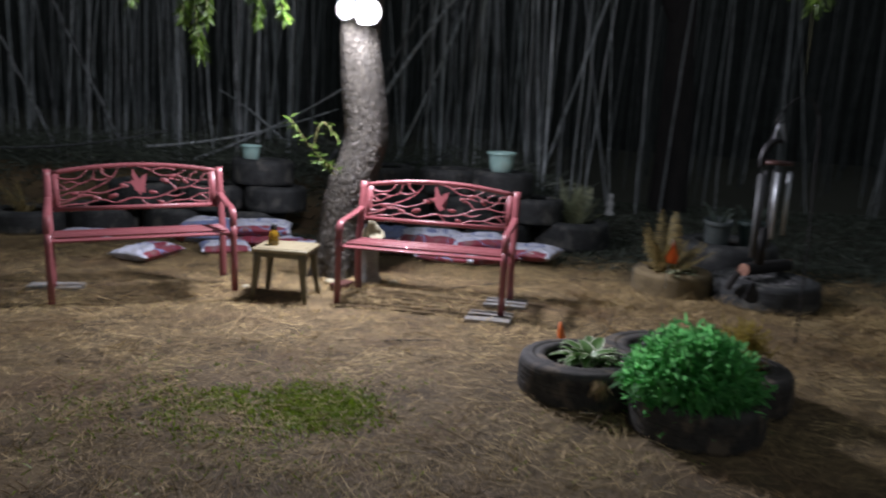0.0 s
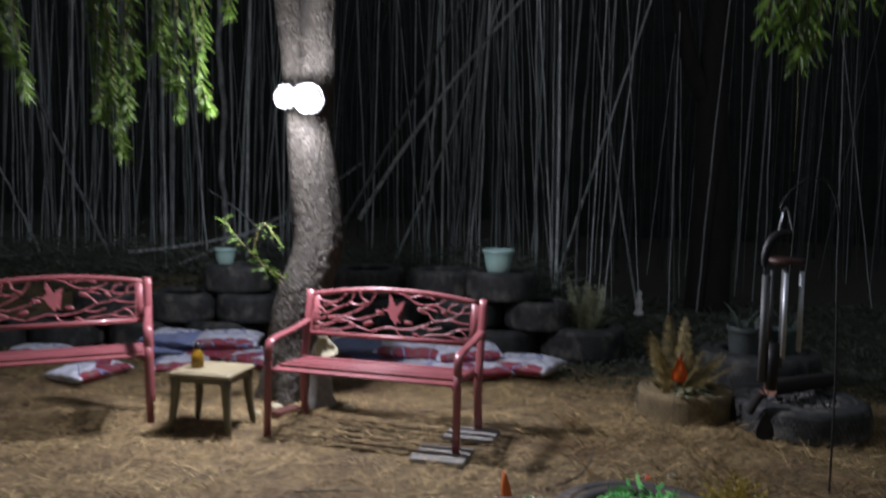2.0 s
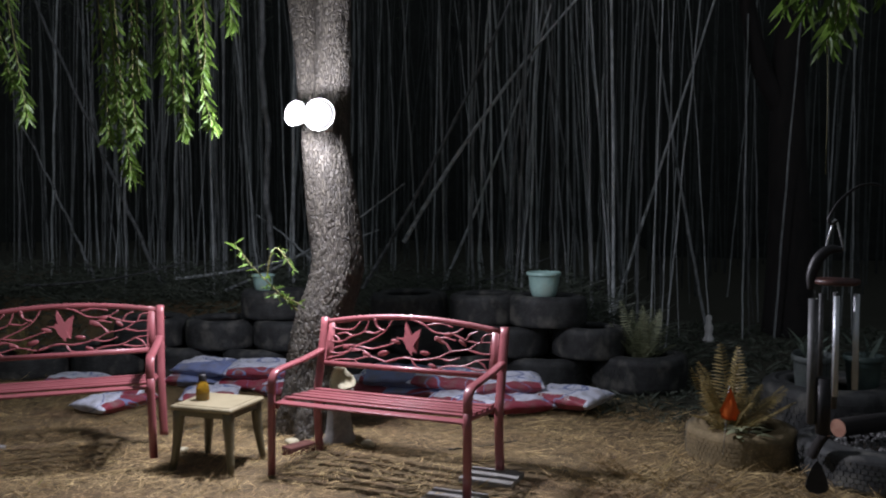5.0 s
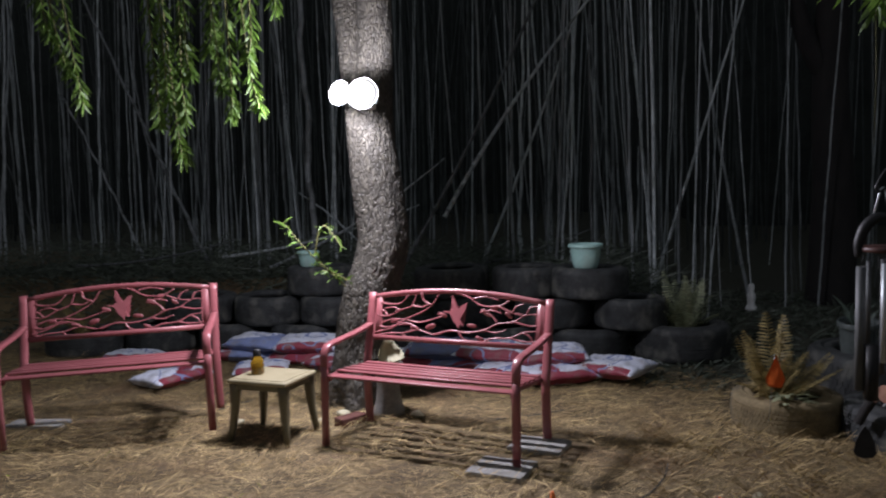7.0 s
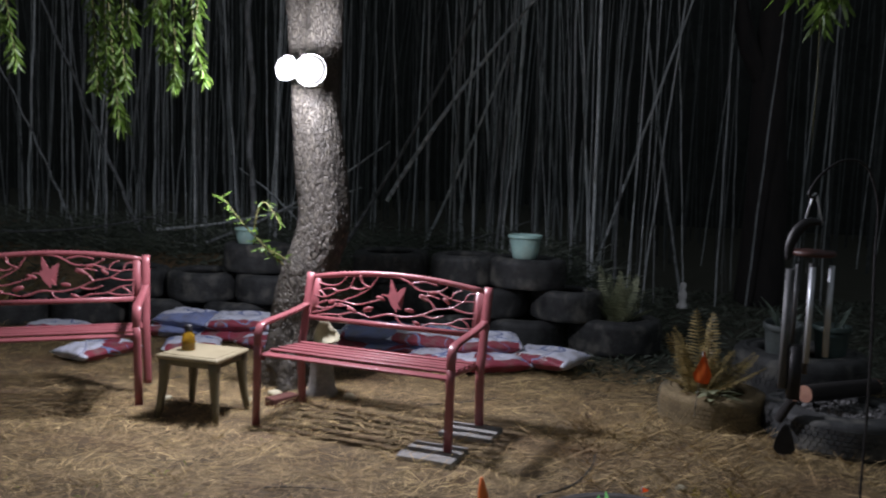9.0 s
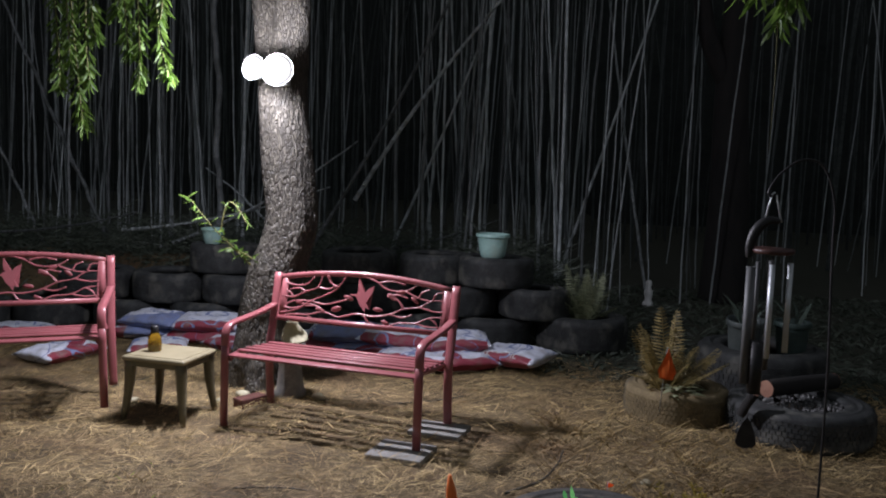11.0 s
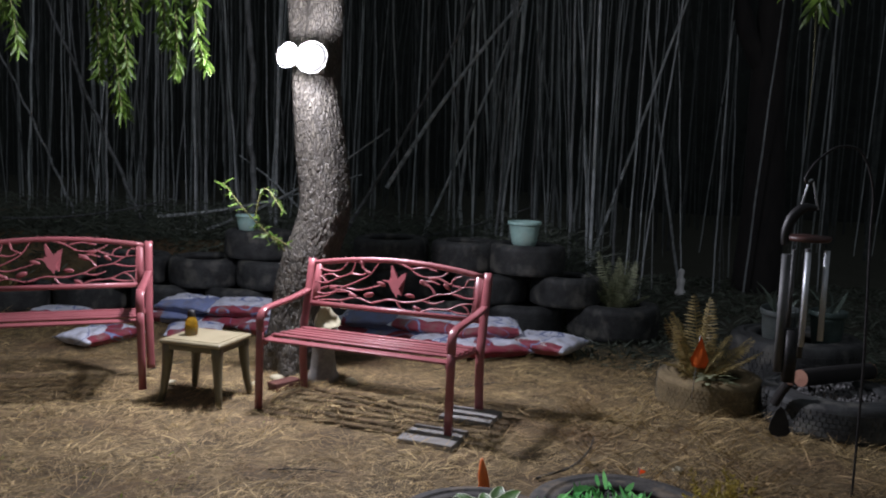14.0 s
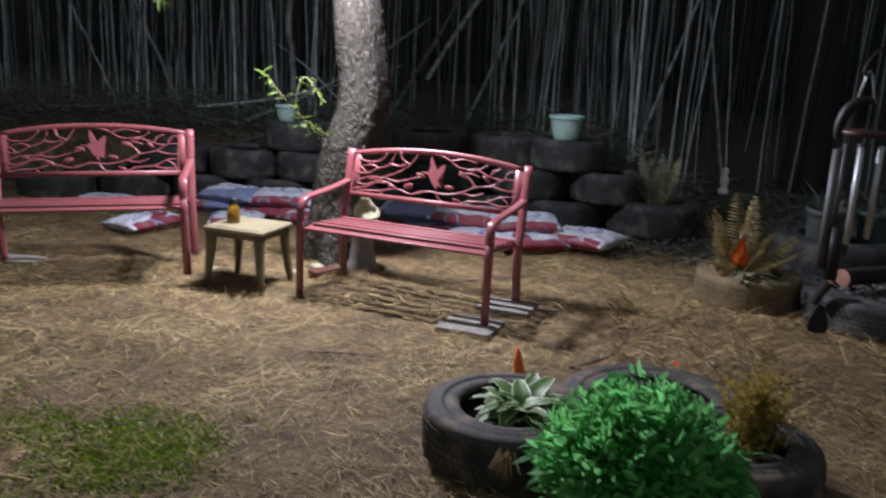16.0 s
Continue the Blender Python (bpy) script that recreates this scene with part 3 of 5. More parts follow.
def grove():
    r = random.Random(33)
    count = 0
    while count < 262:
        x = r.uniform(-9.5, 6.5)
        y = 9.6 + 4.8 * r.random() ** 1.1
        if x > 1.5:
            y += 0.9 + 0.25 * (x - 1.5)
        if noise.noise((x * 0.9, y * 0.5, 9)) < -0.28:
            continue
        if x > 2.4 and r.random() < 0.65:
            continue
        lean = r.gauss(0, 2.4) if r.random() < 0.8 else r.gauss(0, 7)
        thick = r.choice((0.32, 0.38, 0.44, 0.5, 0.58, 0.7, 0.92)) * (0.85 if x > 1 else 1.0)
        culm(x, y, thick, lean, r.gauss(0, 2), r.uniform(0, 360), r.uniform(0.75, 1.1))
        count += 1
    for x, y, thick in ((-2.62, 9.5, 2.1), (-2.45, 9.7, 1.2), (-0.42, 9.5, 0.95), (-0.28, 9.8, 0.8), (0.02, 9.45, 1.0), (0.12, 9.7, 0.8), (0.36, 9.6, 0.9), (0.75, 9.7, 0.9), (-0.72, 9.6, 0.8), (-4.4, 9.5, 0.9), (-3.35, 9.6, 0.8)):
        culm(x, y, thick * 0.85, r.gauss(0, 1.4), r.gauss(0, 1), r.uniform(0, 360), 1.0)
    # broken and leaning culms, from foot to tip
    for (x0, z0), (x1, z1), y, thick, reach in (
        ((-3.96, 0.64), (-5.14, 2.86), 9.6, 1.3, 1.7), ((-4.77, 0.56), (-5.46, 1.81), 9.6, 1.0, 1.5), ((-1.51, 0.78), (-0.42, 2.55), 9.3, 1.1, 1.9),
        ((-1.1, 1.25), (-0.35, 2.6), 9.4, 1.2, 2.0), ((-0.9, 0.6), (-0.1, 2.4), 9.9, 0.9, 2.0), ((-2.0, 0.9), (-2.8, 1.65), 9.5, 0.8, 1.1),
        ((-3.1, 0.72), (-1.5, 1.35), 9.4, 1.0, 1.3), ((-3.6, 0.85), (-2.0, 0.98), 9.25, 0.9, 1.3), ((0.9, 0.4), (1.5, 2.4), 10.3, 0.9, 2.2), ((1.9, 0.2), (1.45, 2.6), 10.8, 0.9, 2.0),
        ((-5.4, 0.75), (-3.3, 0.8), 9.1, 0.9, 1.0), ((-1.5, 0.66), (0.3, 0.78), 9.35, 0.8, 1.0)):
        d = Vector((x1 - x0, 0.15, z1 - z0))
        ob = new("bamboo_culm", CULMS[rnd.randrange(5)])
        tagged(ob, "fallen grey bamboo culm leaning across the grove", "bamboo", "leaning bamboo", "")
        s = d.length * reach / 9.0
        ob.matrix_basis = Matrix.Translation((x0, y, z0 - 0.06)) @ d.to_track_quat("Z", "Y").to_matrix().to_4x4() @ Matrix.Diagonal((thick, thick, s, 1))


grove()


def far_grove():
    """The dense rest of the grove, too far and dark to count."""
    verts, faces = [], []
    r = random.Random(4)
    for i in range(420):
        x, y = r.uniform(-16, 15), r.uniform(14.5, 24)
        lean, w, top = r.gauss(0, 0.35), r.uniform(0.012, 0.035), r.uniform(6, 10)
        s = len(verts)
        for z, k in ((0, 1.0), (top * 0.5, 0.8), (top, 0.35)):
            cx = x + lean * (z / top) ** 2
            verts += [Vector((cx - w * k, y, z)), Vector((cx + 0.5 * w * k, y - 0.87 * w * k, z)), Vector((cx + 0.5 * w * k, y + 0.87 * w * k, z))]
        for q in (0, 3):
            for a, b in ((0, 1), (1, 2), (2, 0)):
                faces.append((s + q + a, s + q + b, s + q + 3 + b, s + q + 3 + a))
    s = part("far_bamboo", mesh_lists("far_bamboo", verts, faces), M_BAMBOO_SHADED)
    tagged(s, "distant bamboo stand behind the grove, night darkness put into its colour", "bamboo", kind="stuff")


far_grove()


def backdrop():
    # plain sheet added to hide the sky; the night's darkness is its colour
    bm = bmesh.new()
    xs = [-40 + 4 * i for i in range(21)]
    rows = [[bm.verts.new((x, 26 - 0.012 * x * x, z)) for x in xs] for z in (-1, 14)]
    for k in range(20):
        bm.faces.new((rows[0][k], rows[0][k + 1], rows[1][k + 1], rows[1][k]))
    b = part("backdrop", bm, M_NIGHT_SHEET)
    tagged(b, "sheet added far behind the bamboo, black of night in its colour", "backdrop", kind="structure")


backdrop()


def canopy():
    """Unseen leaves added high over the grove, which keep the night sky out."""
    verts, faces = [], []
    r = random.Random(6)
    for i in range(16000):
        x, y, z = r.uniform(-12, 11), r.uniform(9.5, 17), r.gauss(7.2, 1.3)
        if z < 5:
            continue
        d = Vector((r.gauss(0, 1), r.gauss(0, 1), r.gauss(-0.4, 0.5)))
        blade(verts, faces, (x, y, z), d, (r.gauss(0, 1), r.gauss(0, 1), 1), r.uniform(0.15, 0.3), r.uniform(0.03, 0.06), 0.3, 2)
    s = part("bamboo_foliage", mesh_lists("bamboo_foliage", verts, faces), M_LITTER)
    tagged(s, "unseen bamboo leaves added over the grove to block the sky", "foliage", kind="stuff")


canopy()


def dark_tree():
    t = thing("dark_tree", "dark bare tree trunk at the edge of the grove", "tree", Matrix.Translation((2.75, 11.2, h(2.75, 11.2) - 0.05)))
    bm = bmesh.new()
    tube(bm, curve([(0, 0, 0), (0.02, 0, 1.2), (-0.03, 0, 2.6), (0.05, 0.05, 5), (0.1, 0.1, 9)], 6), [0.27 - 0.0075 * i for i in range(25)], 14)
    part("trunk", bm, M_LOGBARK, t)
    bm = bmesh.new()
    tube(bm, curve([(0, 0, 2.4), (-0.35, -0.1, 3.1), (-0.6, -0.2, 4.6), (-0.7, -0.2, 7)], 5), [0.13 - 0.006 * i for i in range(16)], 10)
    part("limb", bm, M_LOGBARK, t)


dark_tree()

# ---- willow ----
TRUNK = [(-0.928, 6.69, -0.08), (-0.898, 6.66, 0.271), (-0.884, 6.66, 0.431), (-0.858, 6.66, 0.591), (-0.807, 6.66, 0.83), (-0.742, 6.66, 1.027), (-0.713, 6.66, 1.222), (-0.751, 6.66, 1.605), (-0.786, 6.66, 1.947), (-0.779, 6.66, 2.211)]
TRUNK_R = [0.222, 0.185, 0.18, 0.188, 0.19, 0.174, 0.166, 0.163, 0.159, 0.152]


def barked(bm, centre, radii, segs=72, step=4, depth=0.015, seed=0.0):
    pts = curve(centre, step * 3)
    n = len(pts)
    rad = [radii[min(int(i / (n - 1) * (len(radii) - 1)), len(radii) - 2)] for i in range(n)]
    for i in range(n):
        f = i / (n - 1) * (len(radii) - 1)
        k = min(int(f), len(radii) - 2)
        rad[i] = radii[k] + (radii[k + 1] - radii[k]) * (f - k)
    rings = []
    for i, p in enumerate(pts):
        ring = []
        for k in range(segs):
            a = 2 * math.pi * k / segs
            c, s = math.cos(a), math.sin(a)
            # furrowed plates, long in the grain
            g = noise.noise((c * 12.0 + seed, s * 12.0, p.z * 11 + 0.6 * noise.noise((c * 3, s * 3, p.z * 3))))
            g2 = noise.noise((c * 14 + seed, s * 14, p.z * 20))
            q = rad[i] + depth * (1 - 3.2 * min(abs(g), 0.4)) * 0.45 + depth * 0.35 * g2 + 0.02 * noise.noise((c * 1.5, s * 1.5, p.z * 1.7))
            if p.z < 0.35:
                q += 0.05 * (0.35 - p.z) / 0.35 * math.cos(a * 5 + 0.6)
            ring.append(bm.verts.new((p.x + q * c, p.y + q * s, p.z)))
        rings.append(ring)
    for a, b in zip(rings, rings[1:]):
        for k in range(segs):
            bm.faces.new((a[k], a[(k + 1) % segs], b[(k + 1) % segs], b[k]))
    bm.faces.new(rings[-1])


def hanging_branch(tree, pts, leaves, seed, leaf=0.075, start=0.0, mat=None):
    """A pendulous twig with many narrow leaves along its lower part."""
    r = random.Random(seed)
    line = curve(pts, 10)
    bm = bmesh.new()
    tube(bm, line, [0.006 * (1 - 0.75 * i / len(line)) + 0.001 for i in range(len(line))], 5)
    twig = part("hanging_branch", bm, M_TWIG, tree)
    verts, faces = [], []
    side = [(line[i], line[min(i + 1, len(line) - 1)] - line[max(i - 1, 0)]) for i in range(len(line))]
    for k in range(leaves):
        t = start + (1 - start) * (k + r.random()) / leaves
        f = t * (len(line) - 1)
        i = min(int(f), len(line) - 2)
        p = line[i].lerp(line[i + 1], f - i)
        a = k * 2.4 + r.uniform(-1.2, 1.2)
        away = Vector((math.cos(a), math.sin(a), 0))
        d = side[i][1].normalized() * r.uniform(0.3, 0.8) + away * r.uniform(0.25, 1.1) + Vector((0, 0, -r.uniform(0.0, 0.7)))
        off = away * r.uniform(0, 0.045) * (1.15 - t)
        blade(verts, faces, p + off, d, away.cross(d) + Vector((0, 0, 0.4)), leaf * r.uniform(0.7, 1.3), leaf * 0.19, r.uniform(0.0, 0.4), 4, 0.25)
    part("leaves", mesh_lists("leaves", verts, faces), mat or M_WILLOW, twig)


def willow():
    t = thing("willow_tree", "weeping willow with furrowed grey bark and hanging green branches", "tree")
    bm = bmesh.new()
    barked(bm, TRUNK, TRUNK_R, 160, 14)
    part("trunk", bm, M_BARK, t)
    bm = bmesh.new()
    barked(bm, [(-0.84, 6.69, 2.15), (-0.90, 6.72, 2.5), (-0.98, 6.78, 3.0), (-1.05, 6.9, 4.2), (-1.5, 6.6, 5.2)], [0.13, 0.12, 0.115, 0.10, 0.07], 64, 10, 0.014, 3.0)
    part("limb", bm, M_BARK, t)
    bm = bmesh.new()
    barked(bm, [(-0.75, 6.66, 2.15), (-0.725, 6.64, 2.5), (-0.69, 6.62, 3.0), (-0.48, 6.5, 4.0), (0.2, 6.0, 5.0)], [0.13, 0.115, 0.11, 0.10, 0.07], 64, 10, 0.014, 8.0)
    part("limb", bm, M_BARK, t)
    # high boughs that carry the hanging branches
    for pts in ([(-1.5, 6.6, 5.2), (-2.0, 6.2, 4.9), (-2.1, 5.8, 4.3), (-1.9, 5.7, 3.9)], [(-1.05, 6.9, 4.2), (-1.4, 6.3, 4.3), (-1.5, 5.95, 3.9), (-1.45, 5.9, 3.5)],
                [(0.2, 6.0, 5.0), (1.0, 5.2, 5.0), (1.7, 4.6, 4.4), (2.0, 4.4, 3.7)], [(-1.5, 6.6, 5.2), (-2.3, 5.9, 4.7), (-2.5, 5.5, 4.2), (-2.4, 5.4, 3.7)]):
        bm = bmesh.new()
        line = curve(pts, 6)
        tube(bm, line, [0.05 - 0.04 * i / len(line) for i in range(len(line))], 8)
        part("bough", bm, M_BARK, t)
    r = random.Random(3)
    # top, foot, leaves of each hanging branch
    left = [((-1.95, 6.0, 3.7), (-1.88, 6.1, 1.73), 150), ((-2.0, 5.9, 3.6), (-1.97, 6.0, 1.95), 130), ((-1.85, 6.0, 3.8), (-1.80, 6.05, 1.98), 130), ((-1.92, 5.85, 3.6), (-1.86, 5.95, 2.1), 120),
            ((-1.75, 5.9, 3.5), (-1.72, 6.0, 2.25), 100), ((-1.45, 5.9, 3.5), (-1.42, 5.97, 1.97), 120), ((-1.40, 5.92, 3.4), (-1.22, 5.97, 2.02), 110), ((-1.5, 5.9, 3.4), (-1.47, 5.95, 2.15), 100),
            ((-1.32, 5.9, 3.4), (-1.27, 5.95, 2.35), 90), ((-2.45, 5.5, 3.7), (-2.12, 5.49, 2.05), 110), ((-2.4, 5.5, 3.6), (-2.22, 5.5, 2.25), 100), ((-2.5, 5.4, 3.6), (-2.3, 5.45, 2.45), 80),
            ((-1.62, 5.95, 3.5), (-1.58, 6.0, 2.4), 90), ((-1.15, 5.9, 3.4), (-1.08, 5.95, 2.6), 70)]
    for top, foot, n in left:
        a, b = Vector(top), Vector(foot)
        mid = a.lerp(b, 0.5) + Vector((r.uniform(-0.05, 0.05), r.uniform(-0.05, 0.05), 0))
        hanging_branch(t, [a, mid, b.lerp(mid, 0.3) + Vector((r.uniform(-0.03, 0.03), 0, 0)), b], n, r.randrange(999), 0.085, 0.1)
    right = [((2.0, 4.4, 3.6), (1.90, 4.5, 2.07), 130), ((1.95, 4.45, 3.5), (1.83, 4.5, 2.17), 120), ((2.05, 4.4, 3.5), (1.96, 4.52, 2.13), 120), ((1.9, 4.5, 3.5), (1.77, 4.55, 2.2), 100),
             ((2.1, 4.4, 3.5), (2.06, 4.45, 2.2), 90), ((2.15, 4.5, 3.6), (2.16, 4.5, 2.3), 80), ((2.0, 4.45, 3.5), (1.92, 4.48, 2.1), 120)]
    for top, foot, n in right:
        a, b = Vector(top), Vector(foot)
        mid = a.lerp(b, 0.55) + Vector((r.uniform(-0.05, 0.05), r.uniform(-0.05, 0.05), 0))
        hanging_branch(t, [a, mid, b], n, r.randrange(999), 0.08, 0.1)
    # bare tip under the eastern bundle
    bm = bmesh.new()
    tube(bm, [(1.90, 4.5, 2.1), (1.905, 4.5, 1.88), (1.902, 4.5, 1.64)], [0.002, 0.0018, 0.001], 5)
    part("twig", bm, M_TWIG, t)
    # young shoots low on the trunk
    hanging_branch(t, [(-0.93, 6.5, 0.86), (-1.02, 6.42, 0.98), (-1.13, 6.32, 1.13), (-1.25, 6.25, 1.31)], 40, 71, 0.085, 0.1)
    hanging_branch(t, [(-0.92, 6.5, 0.9), (-0.98, 6.42, 0.96), (-1.04, 6.38, 0.98)], 22, 72, 0.075, 0.0)
    hanging_branch(t, [(-1.08, 6.36, 1.08), (-1.04, 6.35, 1.24), (-0.98, 6.34, 1.27), (-0.88, 6.35, 1.13)], 16, 73, 0.055, 0.2)


willow()


def flood_light():
    t = thing("flood_light", "glowing white twin-head flood light strapped to the tree trunk", "lamp", Matrix.Translation(LAMP))
    bm = bmesh.new()
    box(bm, (0.10, 0.10, 0.12), (0.0, 0.17, -0.02), bevel=0.012)
    tube(bm, [(0, 0.14, -0.02), (0.03, 0.07, -0.01), (0.05, 0.05, 0.0)], 0.014, 10)
    tube(bm, [(0, 0.14, -0.02), (-0.06, 0.08, 0.0), (-0.10, 0.05, 0.01)], 0.014, 10)
    part("mounting_box", bm, M_HOUSING, t)
    for x, z, r, yaw in ((0.05, 0.0, 0.10, 6), (-0.105, 0.012, 0.08, -12)):
        bm = bmesh.new()
        lathe(bm, [(0.02, -0.075), (r * 0.5, -0.07), (r * 0.8, -0.03), (r * 1.0, 0.018), (r * 1.02, 0.022), (r, 0.022), (r * 0.98, 0.016)], 32)
        head = part("lamp_head", bm, M_HOUSING, t)
        head.matrix_basis = pose(x, 0.0, z, 82, 0, yaw)
        bm = bmesh.new()
        lathe(bm, [(r * 0.99, 0.02), (r * 0.8, 0.036), (r * 0.4, 0.045), (0.005, 0.048)], 32)
        part("lens", bm, glow("lamp_glow", r), head, "white glowing lens")


flood_light()


# ---- benches ----
def bench():
    t = thing("garden_bench", "coral red metal garden bench with a cast bird and branch backrest", "bench", group="garden benches")
    W = 0.6  # half the width
    for s in (-1, 1):
        x = s * W
        bm = bmesh.new()
        bar(bm, [(x, 0, 0.0), (x, 0.004, 0.2), (x, 0.008, 0.4), (x, 0.01, 0.47)], 0.045, 0.03, (1, 0, 0))
        part("front_leg", bm, M_PAINT, t)
        bm = bmesh.new()
        arm = curve([(x, 0.01, 0.46), (x, 0.012, 0.53), (x, 0.035, 0.575), (x, 0.085, 0.592), (x, 0.2, 0.60), (x, 0.38, 0.612), (x, 0.56, 0.635)], 5)
        bar(bm, arm, 0.05, 0.024, (1, 0, 0))
        part("armrest", bm, M_PAINT, t)
        bm = bmesh.new()
        bar(bm, curve([(x, 0.52, 0.0), (x, 0.50, 0.2), (x, 0.50, 0.38), (x, 0.53, 0.5), (x, 0.605, 0.835)], 5), 0.05, 0.03, (1, 0, 0))
        part("back_post", bm, M_PAINT, t)
        bm = bmesh.new()
        bar(bm, curve([(x * 0.955, 0.02, 0.392), (x * 0.955, 0.1, 0.415), (x * 0.955, 0.3, 0.395), (x * 0.955, 0.5, 0.385)], 5), 0.02, 0.028, (1, 0, 0))
        part("seat_rail", bm, M_PAINT, t)
    # seat slats follow the dished rails
    for k in range(6):
        y = 0.035 + 0.083 * k
        z = 0.428 - 0.02 * smooth(0.1, 0.45, y) - (0.012 if k == 0 else 0)
        bm = bmesh.new()
        box(bm, (1.16, 0.045 if k else 0.056, 0.014), (0, y, z), Euler((0.1 if k == 0 else -0.04, 0, 0)).to_matrix(), 0.005)
        part("seat_slat", bm, M_PAINT, t)

    # the backrest lies in a plane that leans back
    def back(u, v):
        """u: -1..1 across, v: 0..1 from the lower to the upper rail."""
        z = 0.555 + v * 0.255
        return Vector((u * 0.56, 0.53 + (z - 0.5) * 0.224, z + 0.05 * v * (1 - u * u)))

    bm = bmesh.new()
    bar(bm, [back(u / 10 * 1.02, 1.0) for u in range(-10, 11)], 0.022, 0.036, (0, 1, 0.2))
    part("top_rail", bm, M_PAINT, t)
    bm = bmesh.new()
    bar(bm, [back(-1.02, 0.0), back(0, 0), back(1.02, 0.0)], 0.024, 0.034, (0, 1, 0.2))
    part("bottom_rail", bm, M_PAINT, t)
    for s in (-1, 1):
        bm = bmesh.new()
        bar(bm, [back(s * 0.975, -0.05), back(s * 0.975, 0.5), back(s * 0.975, 1.0)], 0.016, 0.056, (0, 1, 0.2))
        part("panel_stile", bm, M_PAINT, t)
    limbs = (
        ((-1.0, 0.12), (-0.8, 0.22), (-0.62, 0.42), (-0.45, 0.55), (-0.3, 0.72), (-0.2, 1.0)), ((-1.0, 0.55), (-0.85, 0.5), (-0.7, 0.62), (-0.55, 0.72), (-0.5, 0.98)),
        ((-0.95, 0.85), (-0.85, 0.78), (-0.7, 0.78), (-0.6, 0.95)), ((-0.62, 0.42), (-0.45, 0.36), (-0.3, 0.42), (-0.16, 0.5)), ((-1.0, 0.0), (-0.85, 0.1), (-0.65, 0.12), (-0.45, 0.2), (-0.25, 0.12), (-0.1, 0.2)),
        ((-0.45, 0.2), (-0.55, 0.32), (-0.75, 0.36)), ((-0.3, 0.72), (-0.4, 0.82), (-0.42, 0.95)),
        ((-0.25, 0.12), (-0.05, 0.22), (0.15, 0.2), (0.35, 0.28), (0.5, 0.42), (0.68, 0.5), (0.82, 0.68), (1.0, 0.72)), ((0.0, 0.98), (0.15, 0.9), (0.3, 0.76), (0.5, 0.78), (0.62, 0.92)),
        ((0.2, 0.88), (0.35, 0.94), (0.5, 0.9)), ((0.5, 0.78), (0.66, 0.68), (0.8, 0.66)), ((0.68, 0.5), (0.85, 0.45), (1.0, 0.5)), ((0.5, 0.42), (0.42, 0.58), (0.3, 0.62)), ((0.3, 0.0), (0.45, 0.12), (0.65, 0.16), (0.8, 0.3), (0.98, 0.36)),
        ((0.65, 0.16), (0.8, 0.1), (0.98, 0.14)), ((0.8, 0.3), (0.88, 0.2), (0.92, 0.02)), ((0.82, 0.68), (0.86, 0.85), (0.95, 0.9)), ((0.05, 0.2), (0.1, 0.08), (0.2, 0.02)), ((-0.92, 0.35), (-0.8, 0.42), (-0.62, 0.42)), ((-0.7, 0.62), (-0.78, 0.7), (-0.9, 0.68)), ((0.35, 0.28), (0.48, 0.24), (0.6, 0.32)), ((0.66, 0.68), (0.7, 0.82), (0.78, 0.9)), ((-0.65, 0.12), (-0.6, 0.04), (-0.5, 0.0)), ((-0.98, 0.28), (-0.86, 0.24), (-0.7, 0.3), (-0.55, 0.32)), ((-0.55, 0.72), (-0.42, 0.68), (-0.34, 0.74)), ((-0.85, 0.5), (-0.9, 0.62), (-0.98, 0.68)), ((0.3, 0.62), (0.42, 0.68), (0.54, 0.64)))
    for k, path in enumerate(limbs):
        bm = bmesh.new()
        line = curve([back(u, v) for u, v in path], 5)
        n = len(line)
        tube(bm, line, [0.0094 - 0.0035 * i / n + 0.001 * math.sin(i * 1.3 + k) for i in range(n)], 7, 0.7)
        part("branch", bm, M_PAINT, t)
    # leaves and the bird are flat castings
    for u, v, a, s in ((-0.16, 0.52, 0.3, 1), (0.36, 0.62, 0.5, 1.2), (0.45, 0.74, -0.2, 1), (-0.3, 0.28, 2.8, 1.2), (-0.5, 0.24, 0.2, 1), (0.2, 0.34, 0.1, 1), (-0.76, 0.38, 2.9, 0.9), (0.62, 0.62, 0.7, 0.9), (-0.42, 0.9, 1.4, 0.8), (0.3, 0.1, 0.4, 0.9)):
        bm = bmesh.new()
        r = bmesh.ops.create_uvsphere(bm, u_segments=10, v_segments=6, radius=1)
        c = back(u, v)
        m = Matrix.Translation(c) @ Matrix.Rotation(0.22, 4, "X") @ Matrix.Rotation(a, 4, "Y") @ Matrix.Diagonal((0.034 * s, 0.007, 0.015 * s, 1))
        bmesh.ops.transform(bm, matrix=m, verts=bm.verts)
        part("leaf", bm, M_PAINT, t)
    bm = bmesh.new()
    # a hummingbird with its wings up, beak and fanned tail
    wing = [(-0.155, 0.60), (-0.075, 0.60), (-0.055, 0.645), (-0.03, 0.64), (-0.055, 0.78), (-0.05, 0.93), (-0.015, 0.82), (0.015, 0.72), (0.035, 0.66), (0.075, 0.74), (0.135, 0.80), (0.12, 0.66), (0.085, 0.55), (0.06, 0.46),
            (0.10, 0.33), (0.055, 0.36), (0.045, 0.27), (0.015, 0.35), (-0.02, 0.41), (-0.045, 0.50), (-0.07, 0.565)]
    front = [bm.verts.new(back(u, v) + Vector((0, -0.008, 0))) for u, v in wing]
    rear = [bm.verts.new(back(u, v) + Vector((0, 0.008, 0))) for u, v in wing]
    bm.faces.new(front)
    bm.faces.new(rear[::-1])
    for i in range(len(wing)):
        j = (i + 1) % len(wing)
        bm.faces.new((front[i], rear[i], rear[j], front[j]))
